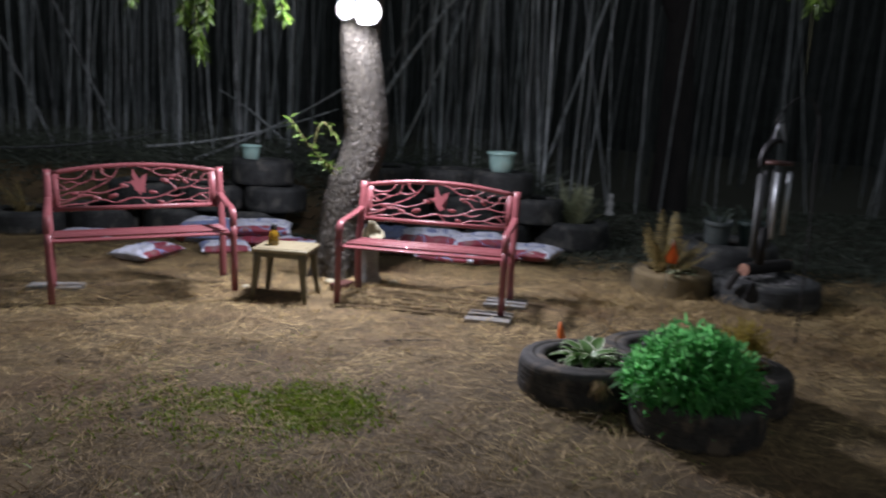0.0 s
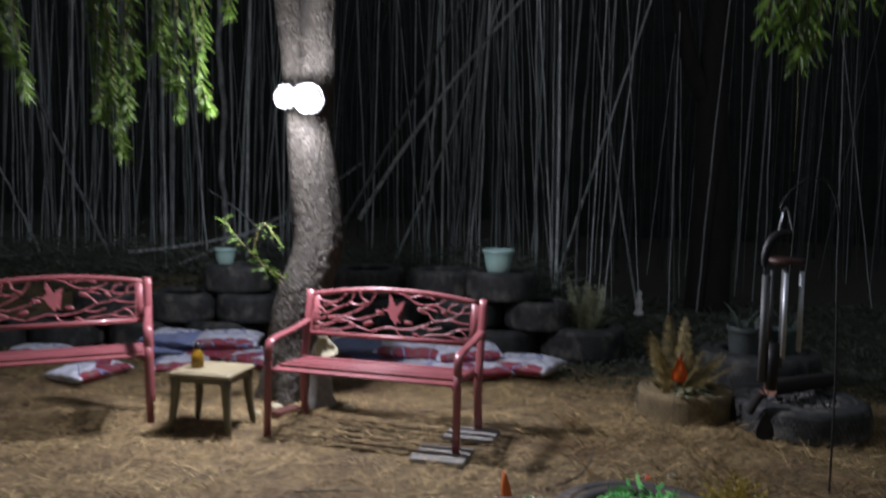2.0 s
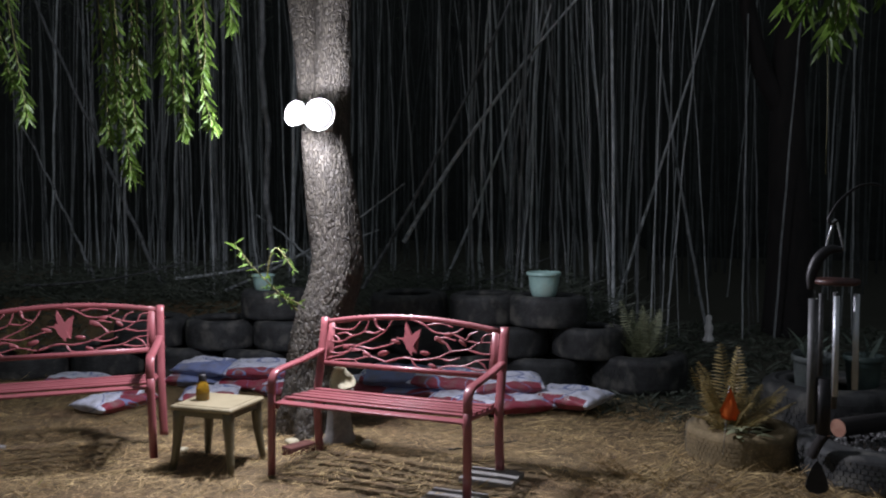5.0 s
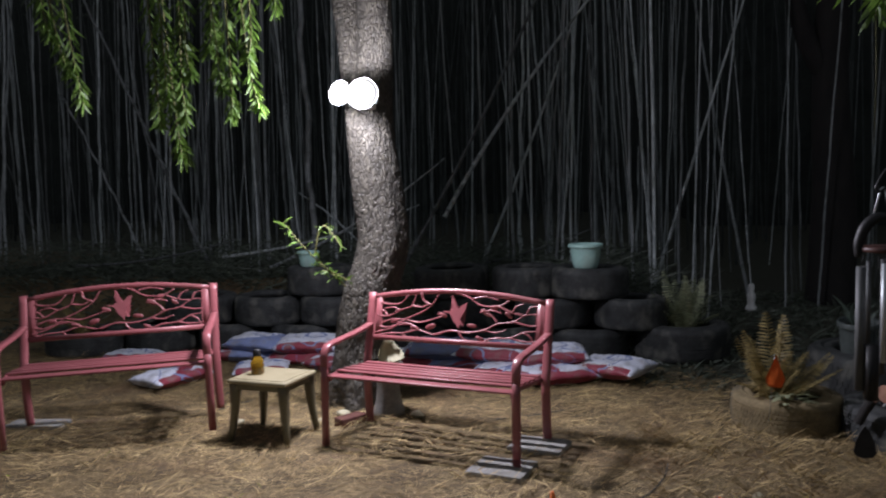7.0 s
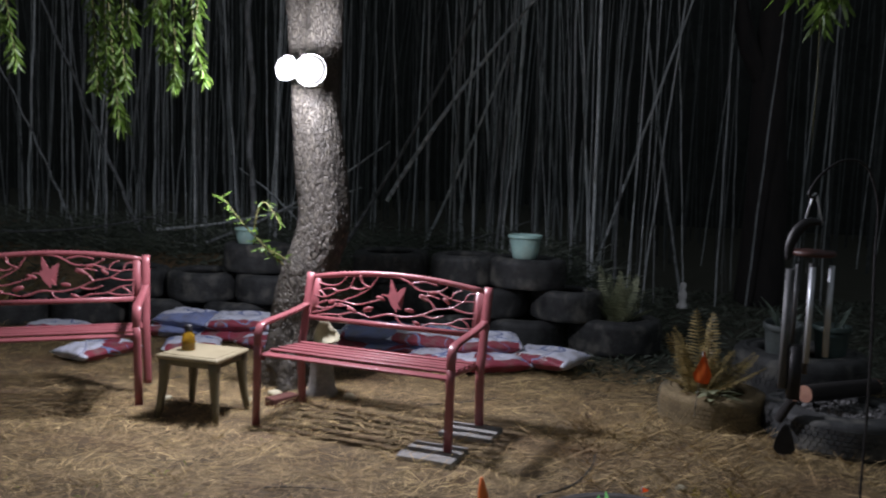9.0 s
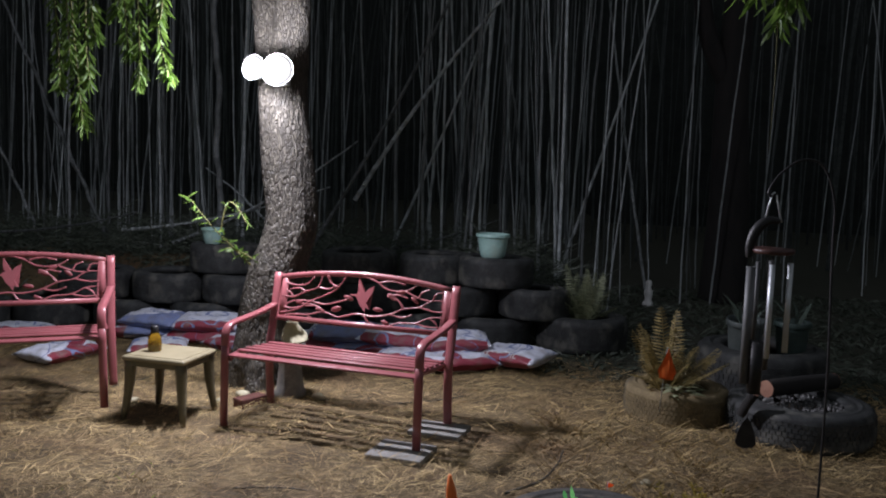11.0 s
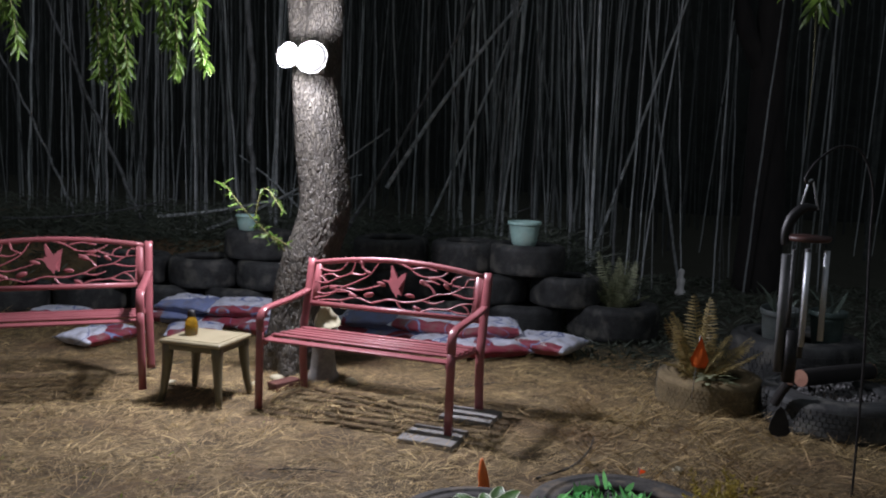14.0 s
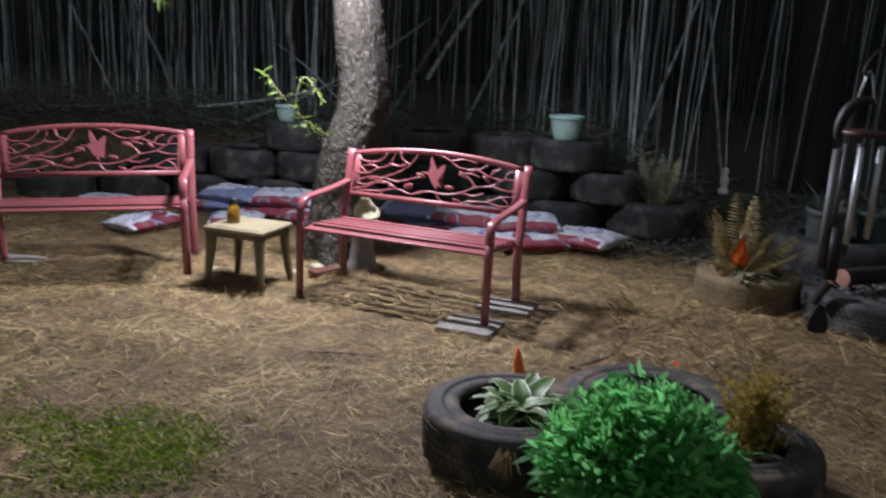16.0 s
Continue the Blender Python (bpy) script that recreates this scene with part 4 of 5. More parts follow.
    bmesh.ops.triangulate(bm, faces=[f for f in bm.faces if len(f.verts) > 4])
    part("bird_ornament", bm, M_PAINT, t, "flat cast bird shape", shade=False)
    return t


bench_a = bench()
bench_a.matrix_basis = pose(-0.165, 5.666, 0.008, 0, 0, -8.5)
bench_b = copy_thing(bench_a, pose(-2.03, 5.44, 0.05, 0, -1.5, 27))


def paver(x, y, turn, size=(0.29, 0.19, 0.05), z=0.0):
    bm = bmesh.new()
    box(bm, size, (0, 0, 0), bevel=0.008)
    bmesh.ops.subdivide_edges(bm, edges=bm.edges[:], cuts=2, use_grid_fill=True)
    for v in bm.verts:
        v.co += 0.004 * noise.noise_vector(v.co * 14)
    ob = part("concrete_paver", bm, M_CONCRETE)
    tagged(ob, "grey weathered concrete paver under the bench foot", "paver", "bench pavers")
    ob.matrix_basis = pose(x, y, z, 0, 0, turn)


paver(0.35, 5.57, -8, (0.31, 0.27, 0.07))
paver(0.475, 5.99, -8, (0.31, 0.24, 0.07))
paver(-2.83, 5.72, 12, (0.38, 0.17, 0.05))


# ---- side table and bottle ----
def side_table():
    t = thing("side_table", "small olive beige resin side table with splayed legs", "table", pose(-1.165, 5.88, 0, 0, 0, -4))
    bm = bmesh.new()
    box(bm, (0.41, 0.37, 0.03), (0, 0, 0.372), bevel=0.013)
    part("tabletop", bm, M_RESIN, t)
    bm = bmesh.new()
    box(bm, (0.36, 0.32, 0.006), (0, 0, 0.388), bevel=0.002)
    part("top_panel", bm, M_RESIN, t)
    for sx, sy in ((0, -1), (0, 1)):
        bm = bmesh.new()
        box(bm, (0.34, 0.016, 0.04), (0, sy * 0.165, 0.345), bevel=0.004)
        part("apron", bm, M_RESIN_LEG, t)
    for sx in (-1, 1):
        bm = bmesh.new()
        box(bm, (0.016, 0.30, 0.04), (sx * 0.182, 0, 0.345), bevel=0.004)
        part("apron", bm, M_RESIN_LEG, t)
    for sx in (-1, 1):
        for sy in (-1, 1):
            bm = bmesh.new()
            rings = []
            for k in range(6):
                q = k / 5
                z = 0.37 * (1 - q)
                w = 0.062 - 0.030 * q
                cx, cy = sx * (0.168 + 0.032 * q * q), sy * (0.148 + 0.028 * q * q)
                ring = []
                for a, b in ((-1, -1), (0, -1.12), (1, -1), (1.12, 0), (1, 1), (0, 1.12), (-1, 1), (-1.12, 0)):
                    ring.append(bm.verts.new((cx + a * w * 0.42, cy + b * w * 0.42, z)))
                rings.append(ring)
            for a, b in zip(rings, rings[1:]):
                for k in range(8):
                    bm.faces.new((a[k], a[(k + 1) % 8], b[(k + 1) % 8], b[k]))
            bm.faces.new(rings[0])
            bm.faces.new(rings[-1])
            part("leg", bm, M_RESIN_LEG, t)


side_table()


def bottle():
    t = thing("bottle", "amber plastic bottle with a black cap on the table", "bottle", Matrix.Translation((-1.255, 5.86, 0.391)) @ Matrix.Diagonal((1.25, 1.25, 1.08, 1)))
    bm = bmesh.new()
    lathe(bm, [(0.001, 0), (0.028, 0), (0.032, 0.004), (0.032, 0.05), (0.029, 0.075), (0.022, 0.097), (0.0165, 0.105), (0.0165, 0.112)], 24)
    part("body", bm, M_AMBER, t)
    bm = bmesh.new()
    lathe(bm, [(0.019, 0.106), (0.0195, 0.11), (0.0185, 0.135), (0.016, 0.142), (0.001, 0.143)], 24)
    part("cap", bm, M_BLACK, t, "black ribbed cap")


bottle()


# ---- garden statue behind the bench ----
def ornament():
    t = thing("garden_ornament", "weathered grey concrete pedestal with a cream open bowl", "ornament", pose(-0.635, 6.48, 0, 0, 0, 15) @ Matrix.Diagonal((0.86, 0.86, 0.97, 1)))
    bm = bmesh.new()
    lathe(bm, [(0.001, -0.01), (0.125, -0.01), (0.122, 0.03), (0.105, 0.06), (0.095, 0.10), (0.09, 0.2), (0.10, 0.3), (0.11, 0.36), (0.001, 0.37)], 20, 0.12)
    part("pedestal", bm, M_CONCRETE, t)
    bm = bmesh.new()
    lathe(bm, [(0.04, -0.05), (0.075, -0.02), (0.095, 0.04), (0.105, 0.085), (0.098, 0.09), (0.08, 0.04), (0.05, 0.0), (0.001, -0.01)], 20, 0.14)
    # three drawn-out lips give the mouth a rounded triangle
    for v in bm.verts:
        a = math.atan2(v.co.y, v.co.x)
        k = 1 + 0.17 * math.cos(3 * a) * smooth(0.0, 0.09, v.co.z)
        v.co.x, v.co.y = v.co.x * k, v.co.y * k
    bmesh.ops.transform(bm, matrix=pose(0.0, -0.03, 0.41, 58, 0, 30) @ Matrix.Rotation(-0.5, 4, "Z") @ Matrix.Scale(0.9, 4), verts=bm.verts)
    part("bowl", bm, M_CREAM, t, "cream bowl tipped towards the yard")


ornament()


# ---- tyres ----
def tyre_meshes(R, width, hole, seed):
    r = random.Random(seed)
    bm = bmesh.new()
    w = width
    prof = [(R * hole, 0.03 * w), (R * (hole + 0.05), 0.0), (R * (hole + 0.18), -0.0), (R * 0.92, 0.015 * w), (R * 0.975, 0.06 * w), (R * 0.995, 0.15 * w), (R, 0.28 * w), (R, 0.72 * w), (R * 0.995, 0.85 * w), (R * 0.975, 0.94 * w), (R * 0.93, 0.985 * w), (R * 0.87, 1.0 * w), (R * (hole + 0.23), w * 1.003), (R * (hole + 0.215), w * 1.022), (R * (hole + 0.195), w * 1.022), (R * (hole + 0.18), w * 1.0), (R * (hole + 0.14), w * 0.98), (R * (hole + 0.12), w * 1.01), (R * (hole + 0.05), w), (R * hole, 0.97 * w), (R * (hole - 0.02), 0.9 * w), (R * (hole + 0.06), 0.8 * w), (R * 0.9, 0.7 * w), (R * 0.9, 0.3 * w), (R * (hole + 0.06), 0.2 * w), (R * (hole - 0.02), 0.1 * w)]
    lathe(bm, prof, 44, 0.006, True)
    casing = mesh_of(bm, "casing")
    bm = bmesh.new()
    n = 78
    for k in range(n):
        for j, (z, hh) in enumerate(((0.24, 0.09), (0.37, 0.085), (0.50, 0.085), (0.63, 0.085), (0.76, 0.09))):
            a = 2 * math.pi * (k + 0.5 * (j % 2)) / n
            q = R * (1 + 0.006 * noise.noise((math.cos(a) * 2, math.sin(a) * 2, z * w * 6))) - (0.0025 if 0 < j < 4 else 0.0045)
            m = Matrix.Rotation(a, 4, "Z") @ Matrix.Translation((q, 0, z * w))
            r2 = bmesh.ops.create_cube(bm, size=1.0, matrix=m @ Matrix.Diagonal((0.012, 2 * math.pi * R / n * 0.8, hh * w * 1.2, 1)))
    tread = mesh_of(bm, "tread", False)
    bm = bmesh.new()
    lathe(bm, [(R * (hole + 0.1), 0.58 * w), (R * hole * 0.7, 0.64 * w), (R * hole * 0.3, 0.68 * w), (0.002, 0.69 * w)], 24, 0.1)
    soil = mesh_of(bm, "soil")
    soil.materials.append(M_SOIL)
    return casing, tread, soil


TYRES = {"a": tyre_meshes(0.36, 0.225, 0.62, 1), "b": tyre_meshes(0.32, 0.21, 0.6, 2), "c": tyre_meshes(0.40, 0.25, 0.6, 3)}


def tyre(kind, x, y, z, label, group, tilt=(0, 0), scale=1.0, fill=False, mat=None, high=1.0):
    t = thing("tyre", label, "tyre", pose(x, y, z, tilt[0], tilt[1], rnd.uniform(0, 360)) @ Matrix.Diagonal((scale, scale, scale * high, 1)), group)
    casing, tread, soil = TYRES[kind]
    for name, me in (("casing", casing),) + (("tread", tread),) + ((("soil", soil),) if fill else ()):
        ob = new(name, me)
        if name != "soil":
            if not me.materials:
                me.materials.append(M_TYRE)
            ob.material_slots[0].link = "OBJECT"
            ob.material_slots[0].material = mat or M_TYRE
        ob.parent = t
        if name == "soil":
            tagged(ob, "dark soil, deepened to look like the tyre's shaded hollow")
    return t


WALL = "black weathered tyre stacked in the low tyre wall"
G = "tyre wall"
for kind, x, y, tier, sc in (
    ("a", 0.42, 8.62, 0, 1.0), ("a", -0.32, 8.55, 0, 1.0), ("a", -1.07, 8.5, 0, 1.0), ("a", -2.15, 8.38, 0, 1.0), ("a", -2.88, 8.32, 0, 1.0), ("a", -3.62, 8.2, 0, 1.0),
    ("b", 0.80, 8.62, 1, 0.97), ("b", 0.12, 8.62, 1, 1.05), ("b", -0.62, 8.58, 1, 1.05), ("b", -1.9, 8.42, 1, 1.0), ("b", -2.55, 8.38, 1, 1.05), ("b", -3.25, 8.3, 1, 1.05),
    ("a", 0.44, 8.62, 2, 0.95), ("a", -0.10, 8.66, 2, 0.9), ("a", -0.80, 8.6, 2, 0.95), ("a", -2.06, 8.5, 2, 0.9)):
    tyre(kind, x, y, 0.0 + 0.258 * tier + rnd.uniform(-0.004, 0.004), WALL, G, (rnd.uniform(-1.5, 1.5), rnd.uniform(-1.5, 1.5)), sc, fill=tier == 2, high=(0.262 / (0.225 if kind == "a" else 0.21)) / sc)
tyre("a", -4.25, 7.85, 0, "black tyre planter with a low leafy plant beside the benches", G, fill=True)
tyre("c", 1.22, 8.70, 0, "black tyre planter holding a fern below the wall", "tyre planters", scale=1.0, fill=True, high=1.18)
tyre("b", 1.87, 6.80, -0.01, "mud-tan tyre planter holding a fern", "tyre planters", scale=1.02, fill=True, mat=M_TYRE_TAN)
tyre("c", 2.52, 7.55, 0, "large grey-black tyre planter with potted plants inside", "tyre planters", scale=1.12, high=1.25, fill=True)
tyre("c", 2.58, 6.62, -0.01, "black tyre planter filled with grey gravel", "tyre planters", scale=1.05, high=0.85, fill=True)
tyre("b", 0.83, 4.24, -0.01, "black tyre planter with a variegated hosta", "tyre planters", scale=1.03, fill=True, mat=M_TYRE_DUST)
tyre("c", 1.345, 3.83, -0.02, "black tyre planter under a dense green bush", "tyre planters", scale=0.80, fill=True, mat=M_TYRE_DUST, high=1.05)
tyre("c", 1.36, 4.54, -0.02, "black tyre planter with grey gravel", "tyre planters", scale=0.97, fill=True, mat=M_TYRE_DUST, high=0.86)
tyre("b", 1.62, 4.24, -0.01, "black tyre planter holding a yellowed shrub", "tyre planters", scale=0.98, fill=True, mat=M_TYRE_DUST, high=1.05)


def pebbles(x, y, z, rad, n, seed):
    r = random.Random(seed)
    verts, faces = [], []
    for i in range(n):
        a, q = r.random() * 6.28, rad * math.sqrt(r.random())
        s = r.uniform(0.006, 0.018)
        c = Vector((x + q * math.cos(a), y + q * math.sin(a), z + r.uniform(0, 0.012)))
        k = len(verts)
        e = Euler((r.random() * 6, r.random() * 6, r.random() * 6)).to_matrix()
        for d in ((1, 0, 0), (-1, 0, 0), (0, 0.8, 0), (0, -0.8, 0), (0, 0, 0.6), (0, 0, -0.6)):
            verts.append(c + e @ Vector(d) * s)
        for f in ((0, 2, 4), (2, 1, 4), (1, 3, 4), (3, 0, 4), (2, 0, 5), (1, 2, 5), (3, 1, 5), (0, 3, 5)):
            faces.append(tuple(k + j for j in f))
    s = part("gravel", mesh_lists("gravel", verts, faces), M_GRAVEL)
    tagged(s, "grey gravel lying in a tyre planter", "gravel", kind="stuff")


pebbles(2.58, 6.62, 0.175, 0.27, 500, 1)
pebbles(1.36, 4.54, 0.153, 0.26, 500, 2)


# ---- pots ----
def flower_pot(x, y, z, mat, label, r=0.14, hh=0.22, stems=0, foliage=None, tilt=0):
    t = thing("flower_pot", label, "pot", pose(x, y, z, tilt, 0, 0))
    bm = bmesh.new()
    lathe(bm, [(0.001, 0), (r * 0.62, 0), (r * 0.68, 0.008), (r * 0.76, hh * 0.2), (r * 0.84, hh * 0.5), (r * 0.89, hh * 0.82), (r * 0.92, hh * 0.85), (r * 0.99, hh * 0.86), (r * 1.01, hh * 0.9), (r * 1.0, hh * 0.98), (r * 0.97, hh), (r * 0.92, hh * 0.99), (r * 0.87, hh * 0.86), (r * 0.7, hh * 0.5)], 32)
    part("body", bm, mat, t)
    bm = bmesh.new()
    lathe(bm, [(r * 0.9, hh * 0.84), (r * 0.4, hh * 0.86), (0.001, hh * 0.87)], 20, 0.1)
    part("soil", bm, M_SOIL, t)
    rr = random.Random(int(x * 100))
    for k in range(stems):
        verts, faces = [], []
        a = 6.28 * k / stems + rr.random()
        blade(verts, faces, (0.03 * math.cos(a), 0.03 * math.sin(a), hh * 0.85), (0.5 * math.cos(a), 0.5 * math.sin(a), 1), (math.sin(a), -math.cos(a), 0.4), rr.uniform(0.12, 0.28), 0.03, 0.35, 5, 0.4)
        part("leaf", mesh_lists("leaf", verts, faces), foliage, t)


flower_pot(0.43, 8.5, 0.778, M_POT, "pale green glazed flower pot standing on the tyre wall", 0.148, 0.21)
flower_pot(-2.17, 8.45, 0.775, M_POT, "small pale green flower pot standing on the tyre wall", 0.105, 0.15)
flower_pot(2.36, 7.36, 0.27, M_BUCKET, "grey tapered planter with spiky leaves in a tyre", 0.13, 0.30, 8, M_GREYLEAF, 6)
flower_pot(2.70, 7.48, 0.27, M_DARKPOT, "dark green plastic pot with a pale plant in a tyre", 0.125, 0.28, 7, M_GREYLEAF)


# ---- plants ----
def frond_mesh(length, seed, arch=0.5):
    r = random.Random(seed)
    verts, faces = [], []
    n = 22
    for k in range(n):
        t = 0.15 + 0.85 * k / n
        p = Vector((0, length * t * (1 - 0.15 * arch * t), length * (0.85 * t - arch * 0.55 * t * t)))
        w = length * 0.19 * math.sin(math.pi * (0.15 + 0.85 * t)) ** 0.8 + 0.008
        for s in (-1, 1):
            d = Vector((s, 0.45, r.uniform(-0.15, 0.1)))
            blade(verts, faces, p, d, (0, -0.4, 1), w * r.uniform(0.85, 1.1), length * 0.03, 0.2, 3)
    for k in range(8):
        t0, t1 = k / 8, (k + 1) / 8
        s = len(verts)
        for t in (t0, t1):
            p = Vector((0, length * t * (1 - 0.15 * arch * t), length * (0.85 * t - arch * 0.55 * t * t)))
            verts += [p + Vector((-0.003, 0, 0)), p + Vector((0.003, 0, 0))]
        faces.append((s, s + 1, s + 3, s + 2))
    return mesh_lists("frond", verts, faces)


FRONDS = [frond_mesh(0.36, 1, 0.3), frond_mesh(0.30, 2, 0.7), frond_mesh(0.24, 3, 1.0), frond_mesh(0.42, 4, 0.2)]


def fern(x, y, z, label, n, seed, mat, scale=1.0, steep=(-5, 50)):
    r = random.Random(seed)
    t = thing("fern", label, "fern", Matrix.Translation((x, y, z)))
    for k in range(n):
        ob = new("frond", FRONDS[r.randrange(4)])
        if not ob.data.materials:
            ob.data.materials.append(M_FERN)
        ob.material_slots[0].link = "OBJECT"
        ob.material_slots[0].material = mat
        ob.parent = t
        a = 360 * k / n + r.uniform(-15, 15)
        ob.matrix_basis = pose(r.gauss(0, 0.02), r.gauss(0, 0.02), 0, r.uniform(*steep), r.uniform(-20, 20), a) @ Matrix.Scale(scale * r.uniform(0.75, 1.1), 4)


fern(1.80, 6.72, 0.15, "olive and brown fern growing in the tan tyre", 46, 1, M_FERN, 1.08)
fern(1.24, 8.66, 0.2, "pale olive green fern growing in a black tyre", 58, 2, M_FERN_PALE, 1.05, (5, 56))
fern(-4.25, 7.8, 0.16, "low dark fern in a tyre by the benches", 12, 5, M_FERN, 0.8)


def low_leaves(x, y, z, n, seed, name, label, mat, spread=0.12, size=0.09):
    r = random.Random(seed)
    verts, faces = [], []
    for k in range(n):
        a = r.random() * 6.28
        q = spread * r.random()
        blade(verts, faces, (x + q * math.cos(a), y + q * math.sin(a), z + r.uniform(0, 0.08)), (math.cos(a), math.sin(a), r.uniform(0.1, 0.9)), (0, 0, 1), size * r.uniform(0.7, 1.2), size * 0.5, 0.5, 4, 0.2)
    ob = part(name, mesh_lists(name, verts, faces), mat)
    tagged(ob, label, "plant")


low_leaves(1.86, 6.58, 0.17, 30, 3, "leafy_plant", "small broad-leaved pale green plant in the tan tyre", M_FERN_PALE, 0.1, 0.085)


def hosta():
    t = thing("hosta", "variegated hosta with cream-edged green leaves in a tyre", "plant", Matrix.Translation((0.885, 4.24, 0.14)) @ Matrix.Diagonal((1.18, 1.18, 1.0, 1)))
    r = random.Random(12)
    shapes = []
    for s in range(3):
        bm = bmesh.new()
        uv = bm.loops.layers.uv.new("UVMap")
        n, m = 9, 6
        length, width = 0.20 + 0.02 * s, 0.070 + 0.006 * s
        grid = []
        for i in range(n + 1):
            q = i / n
            w = width * 0.5 * (math.sin(math.pi * (0.05 + 0.93 * q ** 0.8)) ** 0.7) + 0.002
            z = 0.95 * length * q - (0.62 + 0.1 * s) * length * q * q * 1.05
            grid.append([bm.verts.new((w * (2 * j / m - 1), length * q, z + 0.25 * w * abs(2 * j / m - 1) + 0.004 * math.sin(q * 16) * abs(2 * j / m - 1))) for j in range(m + 1)])
        for i in range(n):
            for j in range(m):
                f = bm.faces.new((grid[i][j], grid[i][j + 1], grid[i + 1][j + 1], grid[i + 1][j]))
                for loop, (jj, ii) in zip(f.loops, ((j, i), (j + 1, i), (j + 1, i + 1), (j, i + 1))):
                    loop[uv].uv = (abs(2 * jj / m - 1), ii / n)
        shapes.append(mesh_of(bm, "leaf"))
        shapes[-1].materials.append(M_HOSTA)
    for k in range(38):
        ob = new("leaf", shapes[k % 3])
        ob.parent = t
        inner = k >= 22
        ob.matrix_basis = pose(r.gauss(0, 0.02), r.gauss(0, 0.02), 0, r.uniform(12, 32) if inner else r.uniform(-8, 14), r.uniform(-14, 14), k * 137.5 + r.uniform(-12, 12)) @ Matrix.Scale(r.uniform(0.62, 0.95), 4)


hosta()


def bush():
    """A dense rounded bush of narrow upright leaves, clump by clump."""
    t = thing("bush", "dense bright green rounded bush growing in a tyre", "bush", Matrix.Translation((1.315, 3.85, 0.17)) @ Matrix.Scale(0.99, 4))
    r = random.Random(17)
    verts, faces = [], []
    for c in range(44):
        a, b = c * 2.4, math.acos(1 - (c + 0.5) / 44 * 1.42)
        centre = Vector((math.sin(b) * math.cos(a) * 0.205, math.sin(b) * math.sin(a) * 0.205, 0.03 + 0.20 * math.cos(b)))
        out = (centre + Vector((0, 0, 0.02))).normalized()
        for k in range(290):
            d = Vector((r.gauss(0, 1), r.gauss(0, 1), r.gauss(0.35, 0.8))).normalized()
            d = (d + out * 0.9).normalized()
            p = centre + Vector((r.gauss(0, 0.045), r.gauss(0, 0.045), r.gauss(0, 0.04)))
            blade(verts, faces, p, d, (r.gauss(0, 1), r.gauss(0, 1), 0.5), r.uniform(0.030, 0.066), r.uniform(0.013, 0.025), r.uniform(0.05, 0.4), 4, 0.15)
    # the lowest shoots spill over the rim of the tyre
    for c in range(30):
        a = c * 0.2094 + r.uniform(-0.08, 0.08)
        out = Vector((math.cos(a), math.sin(a), 0))
        for k in range(85):
            d = (out * r.uniform(0.5, 1.2) + Vector((r.gauss(0, 0.5), r.gauss(0, 0.5), r.gauss(-0.25, 0.5)))).normalized()
            p = out * r.uniform(0.20, 0.275) + Vector((r.gauss(0, 0.03), r.gauss(0, 0.03), 0.075 + r.gauss(0, 0.03)))
            blade(verts, faces, p, d, (r.gauss(0, 0.6), r.gauss(0, 0.6), 1), r.uniform(0.040, 0.085), r.uniform(0.016, 0.030), r.uniform(0.05, 0.5), 4, 0.15)
    foliage = part("foliage", mesh_lists("foliage", verts, faces), M_BUSH, t)
    tagged(foliage, kind="stuff")
    bm = bmesh.new()
    for k in range(7):
        a = k * 0.9
        tube(bm, [(0.02 * math.cos(a), 0.02 * math.sin(a), -0.03), (0.08 * math.cos(a), 0.08 * math.sin(a), 0.12), (0.13 * math.cos(a), 0.13 * math.sin(a), 0.22)], [0.006, 0.004, 0.002], 5)
    part("stems", bm, M_TWIG, t)


bush()


def heath_shrub(x, y, z, label, seed, height=0.23):
    """A loose little shrub: many forked twigs closely set with tiny leaves."""
    r = random.Random(seed)
    t = thing("heath_shrub", label, "shrub", Matrix.Translation((x, y, z)))
    for c in range(46):
        verts, faces = [], []
        a, lean = r.random() * 6.28, r.uniform(0.05, 0.62)
        top = Vector((lean * math.cos(a), lean * math.sin(a), 1)).normalized() * height * r.uniform(0.7, 1.15)
        foot = Vector((r.gauss(0, 0.03), r.gauss(0, 0.03), 0))
        twigs = [(foot, foot + top)]
        for k in range(4):
            q = foot + top * r.uniform(0.3, 0.85)
            twigs.append((q, q + Vector((r.gauss(0, 0.5), r.gauss(0, 0.5), 1)).normalized() * height * r.uniform(0.2, 0.4)))
        for p0, p1 in twigs:
            blade(verts, faces, p0, p1 - p0, (r.gauss(0, 1), r.gauss(0, 1), 0.1), (p1 - p0).length, 0.003, 0.0, 2)
            for k in range(int((p1 - p0).length * 190)):
                d = (p1 - p0).normalized() * 0.8 + Vector((r.gauss(0, 0.8), r.gauss(0, 0.8), r.gauss(0.1, 0.5)))
                blade(verts, faces, p0.lerp(p1, r.uniform(0.12, 1.0)), d, (r.gauss(0, 1), r.gauss(0, 1), 0.3), r.uniform(0.012, 0.026), r.uniform(0.005, 0.009), 0.2, 2)
        part("sprig", mesh_lists("sprig", verts, faces), M_YELLOW, t)


heath_shrub(1.70, 4.28, 0.13, "yellowed feathery little shrub in a black tyre", 4, 0.27)


